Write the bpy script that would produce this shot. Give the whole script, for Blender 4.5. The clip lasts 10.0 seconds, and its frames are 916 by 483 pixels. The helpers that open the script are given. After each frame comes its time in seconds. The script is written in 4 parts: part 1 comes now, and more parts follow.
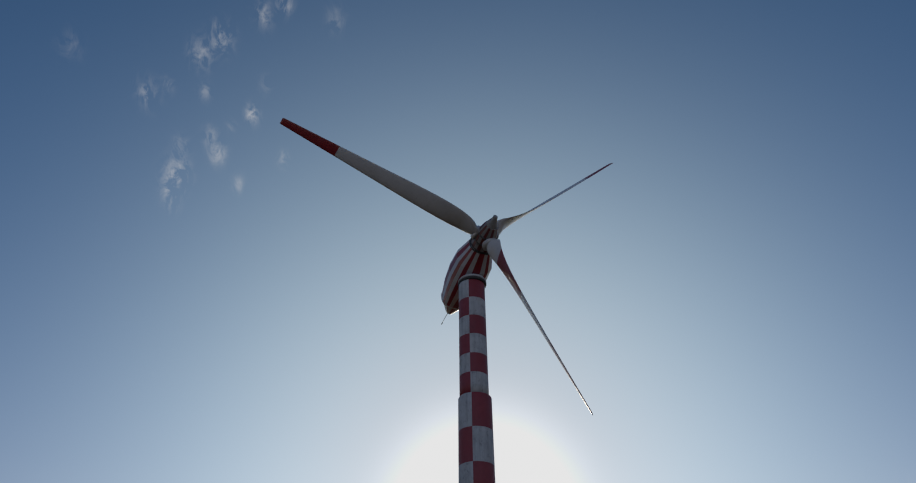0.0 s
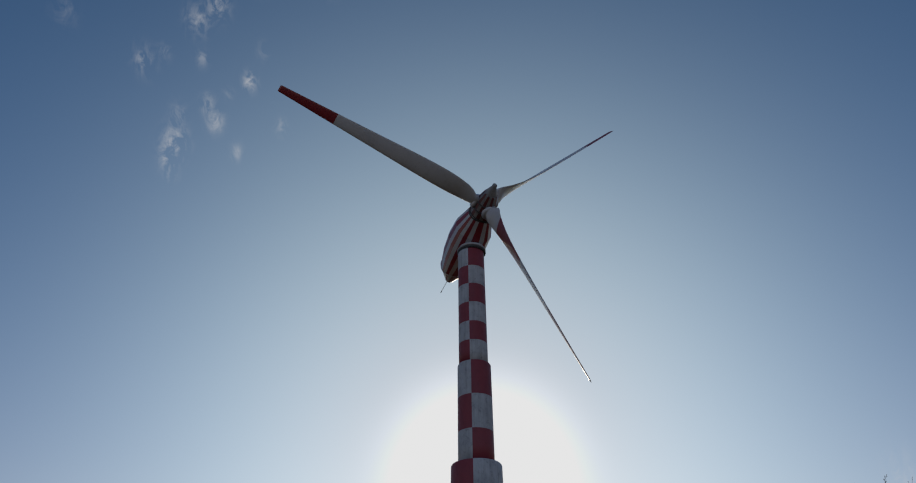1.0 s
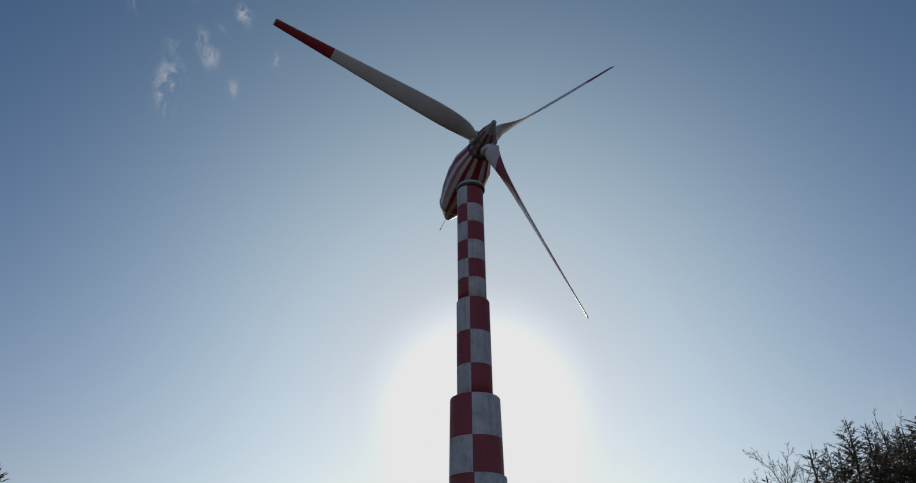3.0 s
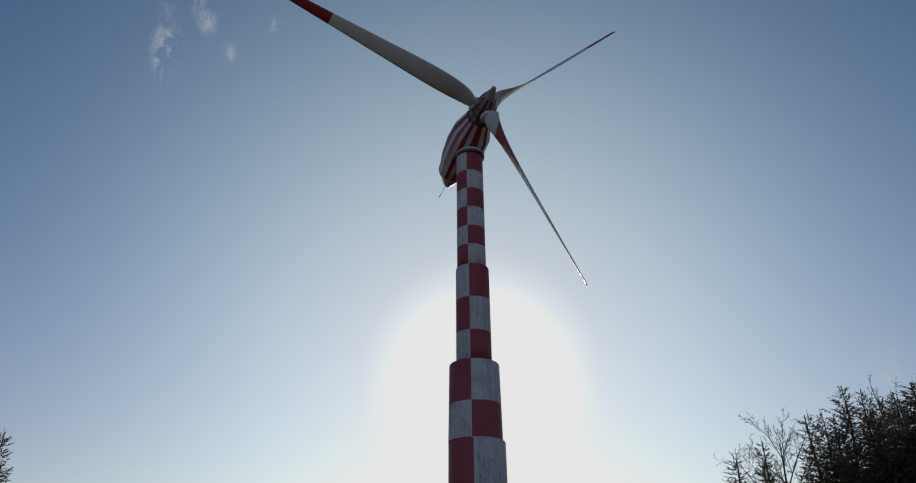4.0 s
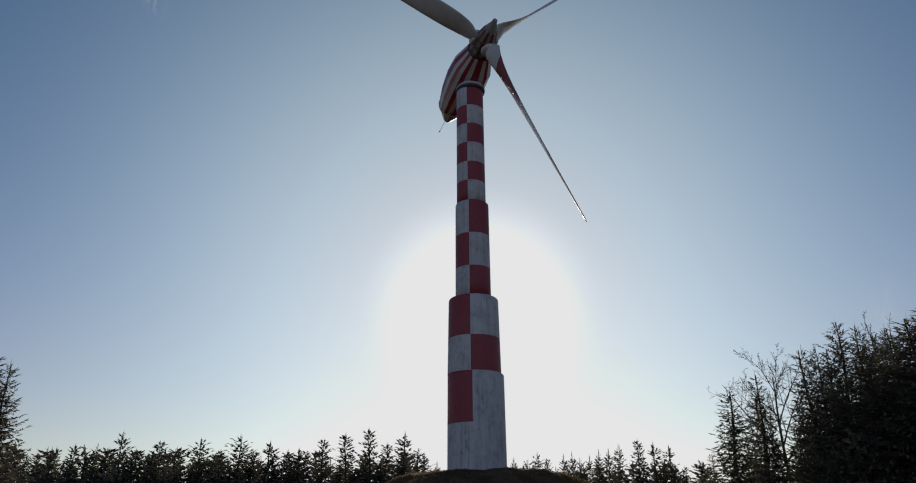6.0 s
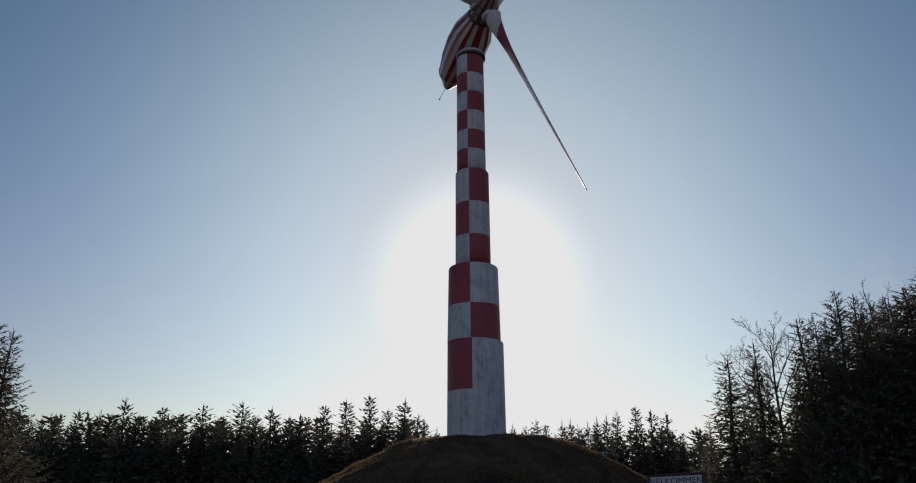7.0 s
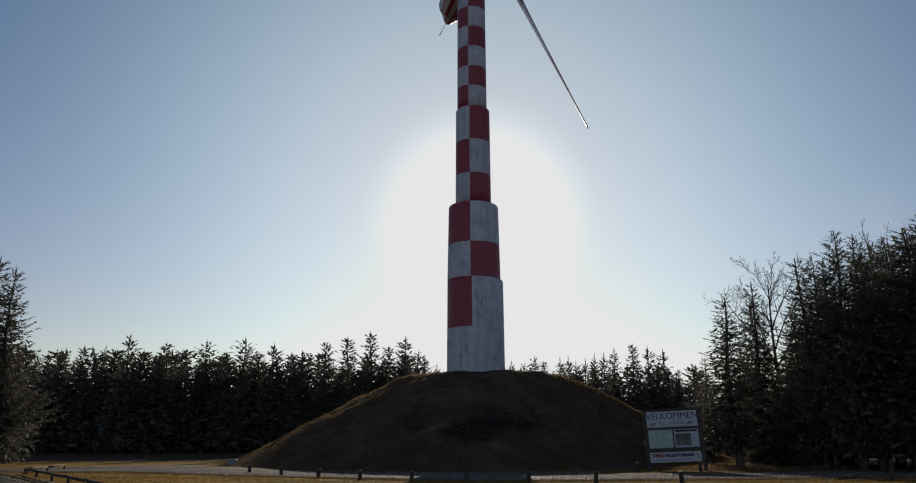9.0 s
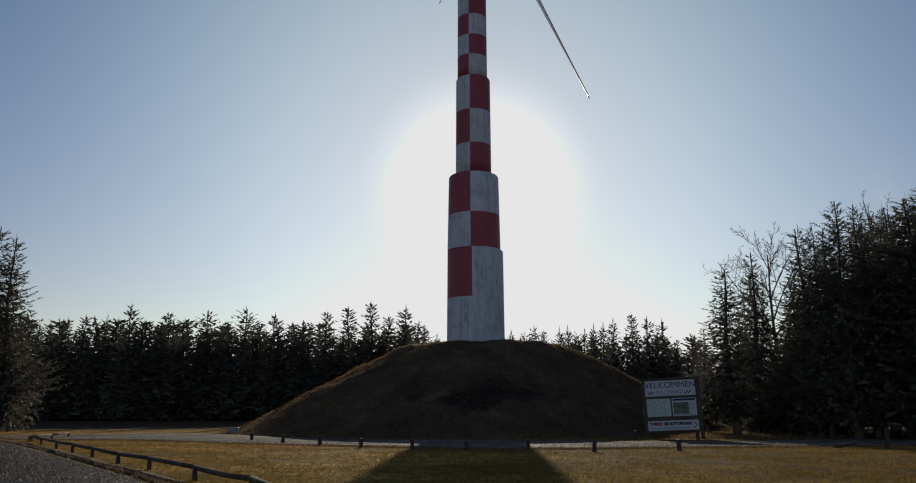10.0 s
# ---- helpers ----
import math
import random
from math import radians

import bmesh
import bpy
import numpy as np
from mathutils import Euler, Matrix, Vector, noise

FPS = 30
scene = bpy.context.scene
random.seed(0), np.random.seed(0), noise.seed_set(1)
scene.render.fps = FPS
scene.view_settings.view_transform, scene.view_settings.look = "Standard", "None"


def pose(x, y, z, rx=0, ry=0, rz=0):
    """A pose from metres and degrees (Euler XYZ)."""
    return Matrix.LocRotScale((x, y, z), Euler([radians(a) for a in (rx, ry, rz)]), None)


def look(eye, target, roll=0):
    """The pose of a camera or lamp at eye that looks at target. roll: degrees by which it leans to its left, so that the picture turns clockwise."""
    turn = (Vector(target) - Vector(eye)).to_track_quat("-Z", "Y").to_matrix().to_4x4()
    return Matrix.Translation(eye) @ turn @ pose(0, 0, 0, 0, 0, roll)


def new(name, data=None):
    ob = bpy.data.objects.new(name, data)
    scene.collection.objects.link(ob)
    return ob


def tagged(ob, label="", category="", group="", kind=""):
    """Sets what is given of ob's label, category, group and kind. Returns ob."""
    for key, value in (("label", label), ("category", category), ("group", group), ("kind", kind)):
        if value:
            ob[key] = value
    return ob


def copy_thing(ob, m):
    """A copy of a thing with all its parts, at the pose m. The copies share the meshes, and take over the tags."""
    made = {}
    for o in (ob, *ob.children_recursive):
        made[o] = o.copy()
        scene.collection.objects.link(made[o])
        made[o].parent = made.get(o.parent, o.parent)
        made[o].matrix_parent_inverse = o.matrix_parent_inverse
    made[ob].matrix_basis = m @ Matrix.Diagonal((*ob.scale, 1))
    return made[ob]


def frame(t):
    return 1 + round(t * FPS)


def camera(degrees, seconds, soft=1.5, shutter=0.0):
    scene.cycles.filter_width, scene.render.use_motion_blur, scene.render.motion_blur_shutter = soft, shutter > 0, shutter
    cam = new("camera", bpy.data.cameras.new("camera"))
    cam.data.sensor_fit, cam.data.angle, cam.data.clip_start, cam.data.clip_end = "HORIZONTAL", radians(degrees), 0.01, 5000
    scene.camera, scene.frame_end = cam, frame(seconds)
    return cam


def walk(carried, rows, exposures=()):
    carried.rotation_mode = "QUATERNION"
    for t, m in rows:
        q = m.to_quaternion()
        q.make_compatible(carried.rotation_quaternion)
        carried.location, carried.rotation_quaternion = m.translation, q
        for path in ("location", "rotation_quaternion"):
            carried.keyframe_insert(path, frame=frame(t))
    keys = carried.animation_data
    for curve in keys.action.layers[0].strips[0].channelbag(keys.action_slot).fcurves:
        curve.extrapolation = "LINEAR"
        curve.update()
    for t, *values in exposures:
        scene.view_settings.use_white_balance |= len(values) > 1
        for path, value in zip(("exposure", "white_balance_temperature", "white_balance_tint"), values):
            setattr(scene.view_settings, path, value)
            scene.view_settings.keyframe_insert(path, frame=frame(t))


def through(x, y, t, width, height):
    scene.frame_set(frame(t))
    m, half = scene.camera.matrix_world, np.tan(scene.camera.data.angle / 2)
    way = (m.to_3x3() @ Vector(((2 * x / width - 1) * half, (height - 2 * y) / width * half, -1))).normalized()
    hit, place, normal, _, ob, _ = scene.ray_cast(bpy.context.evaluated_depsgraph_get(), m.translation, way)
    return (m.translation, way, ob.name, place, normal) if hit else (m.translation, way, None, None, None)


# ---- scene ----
# camera: a fixed stand, tilting down
LENS = 62.42
EYE = (0.0, 0.0, 2.3)
cam = camera(LENS, 10.0, soft=1.1)
# seconds, tilt up, turn to the right, lean (degrees)
TILT = [(0.0, 35.936, -0.032, -0.661),
        (0.5, 34.755, -0.019, -0.674),
        (1.0, 33.546, -0.005, -0.686),
        (1.5, 32.344, 0.005, -0.696),
        (2.0, 31.139, 0.010, -0.701),
        (2.5, 30.009, 0.012, -0.694),
        (4.0, 26.324, 0.040, -0.638),
        (4.5, 25.126, 0.047, -0.597),
        (5.0, 23.904, 0.040, -0.533),
        (5.5, 22.704, 0.028, -0.471),
        (7.0, 19.087, 0.003, -0.316),
        (7.5, 17.949, -0.009, -0.265),
        (8.0, 16.774, -0.019, -0.215),
        (8.5, 15.611, -0.024, -0.172),
        (9.0, 14.449, -0.026, -0.135),
        (9.5, 13.328, -0.030, -0.104),
        (10.0, 12.195, -0.038, -0.080)]


def aim(tilt, turn, lean):
    a, b = radians(tilt), radians(turn)
    way = Vector((math.cos(a) * math.sin(b), math.cos(a) * math.cos(b), math.sin(a)))
    return look(EYE, Vector(EYE) + way, lean)


walk(cam, [(t, aim(a, b, c)) for t, a, b, c in TILT])
CLOUDS = [(-26.2, 38.2, 1.3, 1.30),
          (-26.4, 37.0, 1.0, 0.80),
          (-25.9, 36.1, 0.7, 0.70),
          (-23.2, 40.4, 0.9, 1.00),
          (-24.2, 41.4, 0.8, 0.70),
          (-20.9, 43.7, 0.8, 1.20),
          (-20.8, 38.6, 0.7, 0.60),
          (-30.5, 43.0, 1.1, 0.70),
          (-25.5, 48.3, 1.2, 1.00),
          (-27.0, 46.8, 1.2, 0.80),
          (-21.9, 50.7, 1.0, 0.80),
          (-20.0, 51.9, 0.9, 1.10),
          (-25.7, 44.4, 0.7, 0.50),
          (-29.1, 44.0, 0.7, 0.40),
          (-20.2, 46.0, 0.7, 0.40),
          (-14.0, 51.5, 1.1, 0.35),
          (-17.2, 41.0, 0.7, 0.50),
          (-38.0, 44.1, 1.1, 0.25),
          (-26.5, 40.2, 0.9, 0.45),
          (-22.6, 42.5, 0.6, 0.35),
          (30.2, 13.8, 1.6, 0.5)]

# ---- light ----
SUN_EL, SUN_AZ = 16.5, 1.7
scene.view_settings.exposure = 0.0
sun_way = Vector((math.cos(radians(SUN_EL)) * math.sin(radians(SUN_AZ)), math.cos(radians(SUN_EL)) * math.cos(radians(SUN_AZ)), math.sin(radians(SUN_EL))))
sun = new("sun", bpy.data.lights.new("sun", "SUN"))
sun.data.energy, sun.data.angle, sun.data.color = 3.8, radians(0.55), (1.0, 0.87, 0.68)
sun.matrix_world = look(sun_way * 300, (0, 0, 0))


def math_node(nt, op, a, b=None, c=None):
    n = nt.nodes.new("ShaderNodeMath")
    n.operation = op
    for i, v in enumerate((a, b, c)):
        if v is None:
            continue
        if isinstance(v, (int, float)):
            n.inputs[i].default_value = v
        else:
            nt.links.new(v, n.inputs[i])
    return n.outputs[0]


def vec_node(nt, op, a, b=None):
    n = nt.nodes.new("ShaderNodeVectorMath")
    n.operation = op
    for i, v in enumerate((a, b)):
        if v is None:
            continue
        if isinstance(v, (tuple, list, Vector)):
            n.inputs[i].default_value = tuple(v)
        else:
            nt.links.new(v, n.inputs[i])
    return n


def mix_color(nt, fac, a, b, blend="MIX"):
    n = nt.nodes.new("ShaderNodeMix")
    n.data_type, n.blend_type = "RGBA", blend
    for sock, v in ((n.inputs[0], fac), (n.inputs[6], a), (n.inputs[7], b)):
        if isinstance(v, (int, float)):
            sock.default_value = v
        elif isinstance(v, tuple):
            sock.default_value = (*v[:3], 1)
        else:
            nt.links.new(v, sock)
    return n.outputs[2]


def noise_node(nt, vec, scale, detail=4.0, rough=0.55, warp=0.0):
    n = nt.nodes.new("ShaderNodeTexNoise")
    n.inputs["Scale"].default_value, n.inputs["Detail"].default_value = scale, detail
    n.inputs["Roughness"].default_value, n.inputs["Distortion"].default_value = rough, warp
    if vec is not None:
        nt.links.new(vec, n.inputs["Vector"])
    return n.outputs["Fac"]


def ramp_node(nt, fac, stops):
    n = nt.nodes.new("ShaderNodeValToRGB")
    while len(n.color_ramp.elements) < len(stops):
        n.color_ramp.elements.new(0.5)
    for e, (p, c) in zip(n.color_ramp.elements, stops):
        e.position = p
        e.color = (*c, 1) if isinstance(c, tuple) else (c, c, c, 1)
    nt.links.new(fac, n.inputs[0])
    return n.outputs[0]


def map_range(nt, v, a, b, c=0.0, d=1.0):
    n = nt.nodes.new("ShaderNodeMapRange")
    n.inputs[1].default_value, n.inputs[2].default_value, n.inputs[3].default_value, n.inputs[4].default_value = a, b, c, d
    nt.links.new(v, n.inputs[0])
    return n.outputs[0]


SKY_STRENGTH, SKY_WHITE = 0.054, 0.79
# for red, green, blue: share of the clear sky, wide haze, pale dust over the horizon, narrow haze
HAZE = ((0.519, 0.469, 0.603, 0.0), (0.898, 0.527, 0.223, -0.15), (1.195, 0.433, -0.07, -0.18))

ANTISUN = (1.98, 1.80, 1.92)


def make_sky():
    """Clear winter sky: the scattering model, the sun's bright haze and a few torn wisps of cloud."""
    w = bpy.data.worlds.new("sky")
    scene.world = w
    w.use_nodes = True
    nt = w.node_tree
    nt.nodes.clear()
    out, bg = nt.nodes.new("ShaderNodeOutputWorld"), nt.nodes.new("ShaderNodeBackground")
    sky = nt.nodes.new("ShaderNodeTexSky")
    sky.sky_type, sky.sun_disc = "NISHITA", False
    sky.sun_elevation, sky.sun_rotation = radians(SUN_EL), radians(SUN_AZ)
    sky.air_density, sky.dust_density, sky.ozone_density = 1.0, 0.08, 1.6
    coord = nt.nodes.new("ShaderNodeTexCoord").outputs["Generated"]
    way = vec_node(nt, "NORMALIZE", coord).outputs[0]
    col = vec_node(nt, "SCALE", sky.outputs[0])
    col.inputs[3].default_value = SKY_STRENGTH
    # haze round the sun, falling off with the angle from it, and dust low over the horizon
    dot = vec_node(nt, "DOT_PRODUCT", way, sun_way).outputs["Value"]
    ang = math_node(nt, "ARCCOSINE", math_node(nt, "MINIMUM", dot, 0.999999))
    up = vec_node(nt, "DOT_PRODUCT", way, (0, 0, 1)).outputs["Value"]
    # the deep blue of the sunward sky gives way to a paler one opposite the sun
    away = map_range(nt, ang, radians(50), radians(105))
    tint = mix_color(nt, away, tuple(h[0] for h in HAZE), ANTISUN)
    col = vec_node(nt, "MULTIPLY", col.outputs[0], tint).outputs[0]

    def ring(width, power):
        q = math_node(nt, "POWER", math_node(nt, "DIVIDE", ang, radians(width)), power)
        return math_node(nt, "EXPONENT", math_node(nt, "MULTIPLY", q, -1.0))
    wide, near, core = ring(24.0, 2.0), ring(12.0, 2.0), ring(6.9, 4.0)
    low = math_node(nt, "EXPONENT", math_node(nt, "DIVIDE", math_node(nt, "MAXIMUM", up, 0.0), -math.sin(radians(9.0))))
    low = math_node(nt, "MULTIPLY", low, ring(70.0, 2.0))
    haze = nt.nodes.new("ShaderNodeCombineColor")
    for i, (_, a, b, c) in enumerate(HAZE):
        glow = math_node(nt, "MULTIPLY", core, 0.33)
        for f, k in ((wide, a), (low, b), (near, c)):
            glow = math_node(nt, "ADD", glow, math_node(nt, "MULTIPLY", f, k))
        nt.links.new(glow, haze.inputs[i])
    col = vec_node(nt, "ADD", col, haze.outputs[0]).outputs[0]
    # wisps: torn noise inside soft upright patches (turn, height, half-width in degrees, strength)
    squeezed = vec_node(nt, "MULTIPLY", way, (1.35, 1.0, 0.85)).outputs[0]
    stretched = vec_node(nt, "MULTIPLY", way, (1.7, 1.0, 0.8)).outputs[0]
    grain = noise_node(nt, stretched, 34.0, 7.0, 0.62, 1.1)
    fine = noise_node(nt, stretched, 100.0, 5.0, 0.65, 0.5)
    torn = math_node(nt, "ADD", math_node(nt, "MULTIPLY", grain, 0.8), math_node(nt, "MULTIPLY", fine, 0.2))
    total = None
    for az, el, size, k in CLOUDS:
        a, e = radians(az), radians(el)
        c = Vector((math.cos(e) * math.sin(a), math.cos(e) * math.cos(a), math.sin(e)))
        away = vec_node(nt, "DISTANCE", squeezed, Vector((c.x * 1.35, c.y, c.z * 0.85))).outputs["Value"]
        q = math_node(nt, "DIVIDE", away, radians(size * 0.72))
        patch = math_node(nt, "EXPONENT", math_node(nt, "MULTIPLY", math_node(nt, "MULTIPLY", q, q), -1.0))
        patch = math_node(nt, "MULTIPLY", patch, k)
        total = patch if total is None else math_node(nt, "ADD", total, patch)
    shred = map_range(nt, torn, 0.45, 0.68)
    veil = math_node(nt, "MULTIPLY", math_node(nt, "MULTIPLY", total, shred), 0.66)
    veil = math_node(nt, "MINIMUM", veil, 0.75)
    col = mix_color(nt, veil, col, (0.56, 0.56, 0.57))
    cap = vec_node(nt, "MINIMUM", col, (SKY_WHITE, SKY_WHITE, SKY_WHITE)).outputs[0]
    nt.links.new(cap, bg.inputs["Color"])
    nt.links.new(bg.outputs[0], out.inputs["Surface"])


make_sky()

# ---- materials ----
def material(name, build):
    m = bpy.data.materials.new(name)
    m.use_nodes = True
    nt = m.node_tree
    bsdf = nt.nodes["Principled BSDF"]
    build(nt, bsdf)
    return m


def bump(nt, bsdf, height, strength, distance):
    b = nt.nodes.new("ShaderNodeBump")
    b.inputs["Strength"].default_value, b.inputs["Distance"].default_value = strength, distance
    nt.links.new(height, b.inputs["Height"])
    nt.links.new(b.outputs[0], bsdf.inputs["Normal"])


def place(nt, scale=(1, 1, 1)):
    c = nt.nodes.new("ShaderNodeTexCoord").outputs["Object"]
    return vec_node(nt, "MULTIPLY", c, scale).outputs[0]


def coated(name, base, dirt, rough, streak=0.5, amount=0.5, relief=0.3):
    """Paint on concrete or sheet: blotches, streaks running down and fine grain."""
    def build(nt, bsdf):
        blot = noise_node(nt, place(nt), 0.55, 6, 0.65, 0.5)
        run = noise_node(nt, place(nt, (2.6, 2.6, 0.16)), 1.3, 5, 0.6)
        grain = noise_node(nt, place(nt), 24.0, 4, 0.7)
        spots = noise_node(nt, place(nt, (1, 1, 0.7)), 2.4, 8, 0.72, 0.6)
        d = math_node(nt, "ADD", math_node(nt, "MULTIPLY", map_range(nt, blot, 0.42, 0.75), 0.55),
                      math_node(nt, "MULTIPLY", map_range(nt, run, 0.46, 0.72), streak))
        d = math_node(nt, "ADD", d, math_node(nt, "MULTIPLY", map_range(nt, spots, 0.53, 0.67), 0.7))
        d = math_node(nt, "MULTIPLY", math_node(nt, "MINIMUM", d, 1.0), amount)
        col = mix_color(nt, d, base, dirt)
        col = mix_color(nt, map_range(nt, grain, 0.3, 0.8, 0.0, 0.22), col, tuple(k * 0.7 for k in base))
        nt.links.new(col, bsdf.inputs["Base Color"])
        nt.links.new(map_range(nt, spots, 0.3, 0.7, rough - 0.1, rough + 0.12), bsdf.inputs["Roughness"])
        bump(nt, bsdf, grain, relief, 0.01)
    return material(name, build)


def mottled(name, colours, scale, rough, relief=0.5, depth=0.02, fine=9.0, stretch=(1, 1, 1), gloss=0.12):
    def build(nt, bsdf):
        big = noise_node(nt, place(nt, stretch), scale, 6, 0.65, 0.4)
        small = noise_node(nt, place(nt, stretch), scale * fine, 5, 0.7)
        both = math_node(nt, "ADD", math_node(nt, "MULTIPLY", big, 0.6), math_node(nt, "MULTIPLY", small, 0.4))
        k = [0.34 + 0.32 * i / (len(colours) - 1) for i in range(len(colours))]
        nt.links.new(ramp_node(nt, both, list(zip(k, colours))), bsdf.inputs["Base Color"])
        bsdf.inputs["Roughness"].default_value = rough
        bsdf.inputs["Specular IOR Level"].default_value = gloss
        bump(nt, bsdf, small, relief, depth)
    return material(name, build)


def gravelly(name, colours, cell, rough, gloss=0.3):
    """Loose stones: every stone its own tone, over wider worn and dusty patches."""
    def build(nt, bsdf):
        wide = noise_node(nt, place(nt, (0.5, 1.3, 1)), 0.45, 6, 0.65, 0.5)
        tones = []
        for k in (cell, cell * 2.7):
            v = nt.nodes.new("ShaderNodeTexVoronoi")
            v.inputs["Scale"].default_value = k
            nt.links.new(place(nt), v.inputs["Vector"])
            tones.append((v.outputs["Color"], v.outputs["Distance"]))
        one = vec_node(nt, "DOT_PRODUCT", tones[0][0], (0.6, 0.4, 0.0)).outputs["Value"]
        two = vec_node(nt, "DOT_PRODUCT", tones[1][0], (0.6, 0.4, 0.0)).outputs["Value"]
        t = math_node(nt, "ADD", math_node(nt, "MULTIPLY", one, 0.42), math_node(nt, "MULTIPLY", two, 0.33))
        t = math_node(nt, "ADD", t, math_node(nt, "MULTIPLY", map_range(nt, wide, 0.34, 0.68), 0.32))
        k = [0.38 + 0.46 * i / (len(colours) - 1) for i in range(len(colours))]
        nt.links.new(ramp_node(nt, t, list(zip(k, colours))), bsdf.inputs["Base Color"])
        nt.links.new(map_range(nt, two, 0.1, 0.9, rough - 0.2, rough + 0.15), bsdf.inputs["Roughness"])
        bsdf.inputs["Specular IOR Level"].default_value = gloss
        bump(nt, bsdf, math_node(nt, "MULTIPLY", tones[0][1], -1.0), 0.6, 0.02)
    return material(name, build)


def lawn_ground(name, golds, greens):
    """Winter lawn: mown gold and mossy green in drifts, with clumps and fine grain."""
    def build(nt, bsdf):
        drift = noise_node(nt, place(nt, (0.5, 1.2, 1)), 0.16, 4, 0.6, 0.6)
        clump = noise_node(nt, place(nt, (0.8, 0.8, 1)), 1.1, 6, 0.68, 0.5)
        grain = noise_node(nt, place(nt, (1.3, 0.7, 1)), 7.0, 5, 0.75)
        t = math_node(nt, "ADD", math_node(nt, "MULTIPLY", clump, 0.6), math_node(nt, "MULTIPLY", grain, 0.4))
        k = [0.36 + 0.28 * i / (len(golds) - 1) for i in range(len(golds))]
        gold, green = ramp_node(nt, t, list(zip(k, golds))), ramp_node(nt, t, list(zip(k, greens)))
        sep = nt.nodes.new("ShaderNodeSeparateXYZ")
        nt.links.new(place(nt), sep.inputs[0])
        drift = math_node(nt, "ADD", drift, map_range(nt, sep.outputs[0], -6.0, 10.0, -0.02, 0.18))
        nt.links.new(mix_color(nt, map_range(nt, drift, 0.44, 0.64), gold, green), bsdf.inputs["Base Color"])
        bsdf.inputs["Roughness"].default_value = 0.95
        bsdf.inputs["Specular IOR Level"].default_value = 0.01
        bump(nt, bsdf, t, 0.9, 0.06)
    return material(name, build)


def island(name, colours, rough, gloss=0.1, through=0.0):
    """Foliage and grass: the colour changes from piece to piece."""
    def build(nt, bsdf):
        g = nt.nodes.new("ShaderNodeNewGeometry").outputs["Random Per Island"]
        k = [i / (len(colours) - 1) for i in range(len(colours))]
        col = ramp_node(nt, g, list(zip(k, colours)))
        big = noise_node(nt, place(nt), 0.35, 3, 0.6)
        col = mix_color(nt, map_range(nt, big, 0.35, 0.7, 0.0, 0.5), col, tuple(c * 0.8 for c in colours[0]))
        nt.links.new(col, bsdf.inputs["Base Color"])
        bsdf.inputs["Roughness"].default_value = rough
        bsdf.inputs["Specular IOR Level"].default_value = gloss
        if through:
            leaf = nt.nodes.new("ShaderNodeBsdfTranslucent")
            nt.links.new(col, leaf.inputs[0])
            mx = nt.nodes.new("ShaderNodeMixShader")
            mx.inputs[0].default_value = through
            nt.links.new(bsdf.outputs[0], mx.inputs[1])
            nt.links.new(leaf.outputs[0], mx.inputs[2])
            nt.links.new(mx.outputs[0], nt.nodes["Material Output"].inputs[0])
    return material(name, build)


WHITE_WALL = coated("weathered white paint on concrete", (0.445, 0.445, 0.49), (0.145, 0.145, 0.16), 0.62, 0.55, 0.8, 0.35)
RED_WALL = coated("weathered red paint on concrete", (0.22, 0.020, 0.036), (0.11, 0.024, 0.033), 0.55, 0.35, 0.45, 0.3)
WHITE_SHELL = coated("white glassfibre", (0.47, 0.465, 0.52), (0.25, 0.235, 0.25), 0.35, 0.3, 0.4, 0.1)
RED_SHELL = coated("red glassfibre", (0.22, 0.016, 0.028), (0.12, 0.025, 0.03), 0.35, 0.3, 0.35, 0.1)
GRIME = coated("grimy hub paint", (0.25, 0.24, 0.26), (0.08, 0.07, 0.07), 0.5, 0.4, 0.8, 0.3)
HUB_RED = coated("grimy red hub paint", (0.13, 0.018, 0.022), (0.04, 0.02, 0.02), 0.5, 0.4, 0.8, 0.3)
STEEL = coated("dark steel", (0.07, 0.07, 0.075), (0.03, 0.028, 0.025), 0.45, 0.2, 0.5, 0.2)
STEEL.node_tree.nodes["Principled BSDF"].inputs["Metallic"].default_value = 0.6
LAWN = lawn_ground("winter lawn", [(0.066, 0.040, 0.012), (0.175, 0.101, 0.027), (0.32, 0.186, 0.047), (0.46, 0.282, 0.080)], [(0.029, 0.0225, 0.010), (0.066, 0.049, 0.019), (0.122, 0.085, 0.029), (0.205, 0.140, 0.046)])


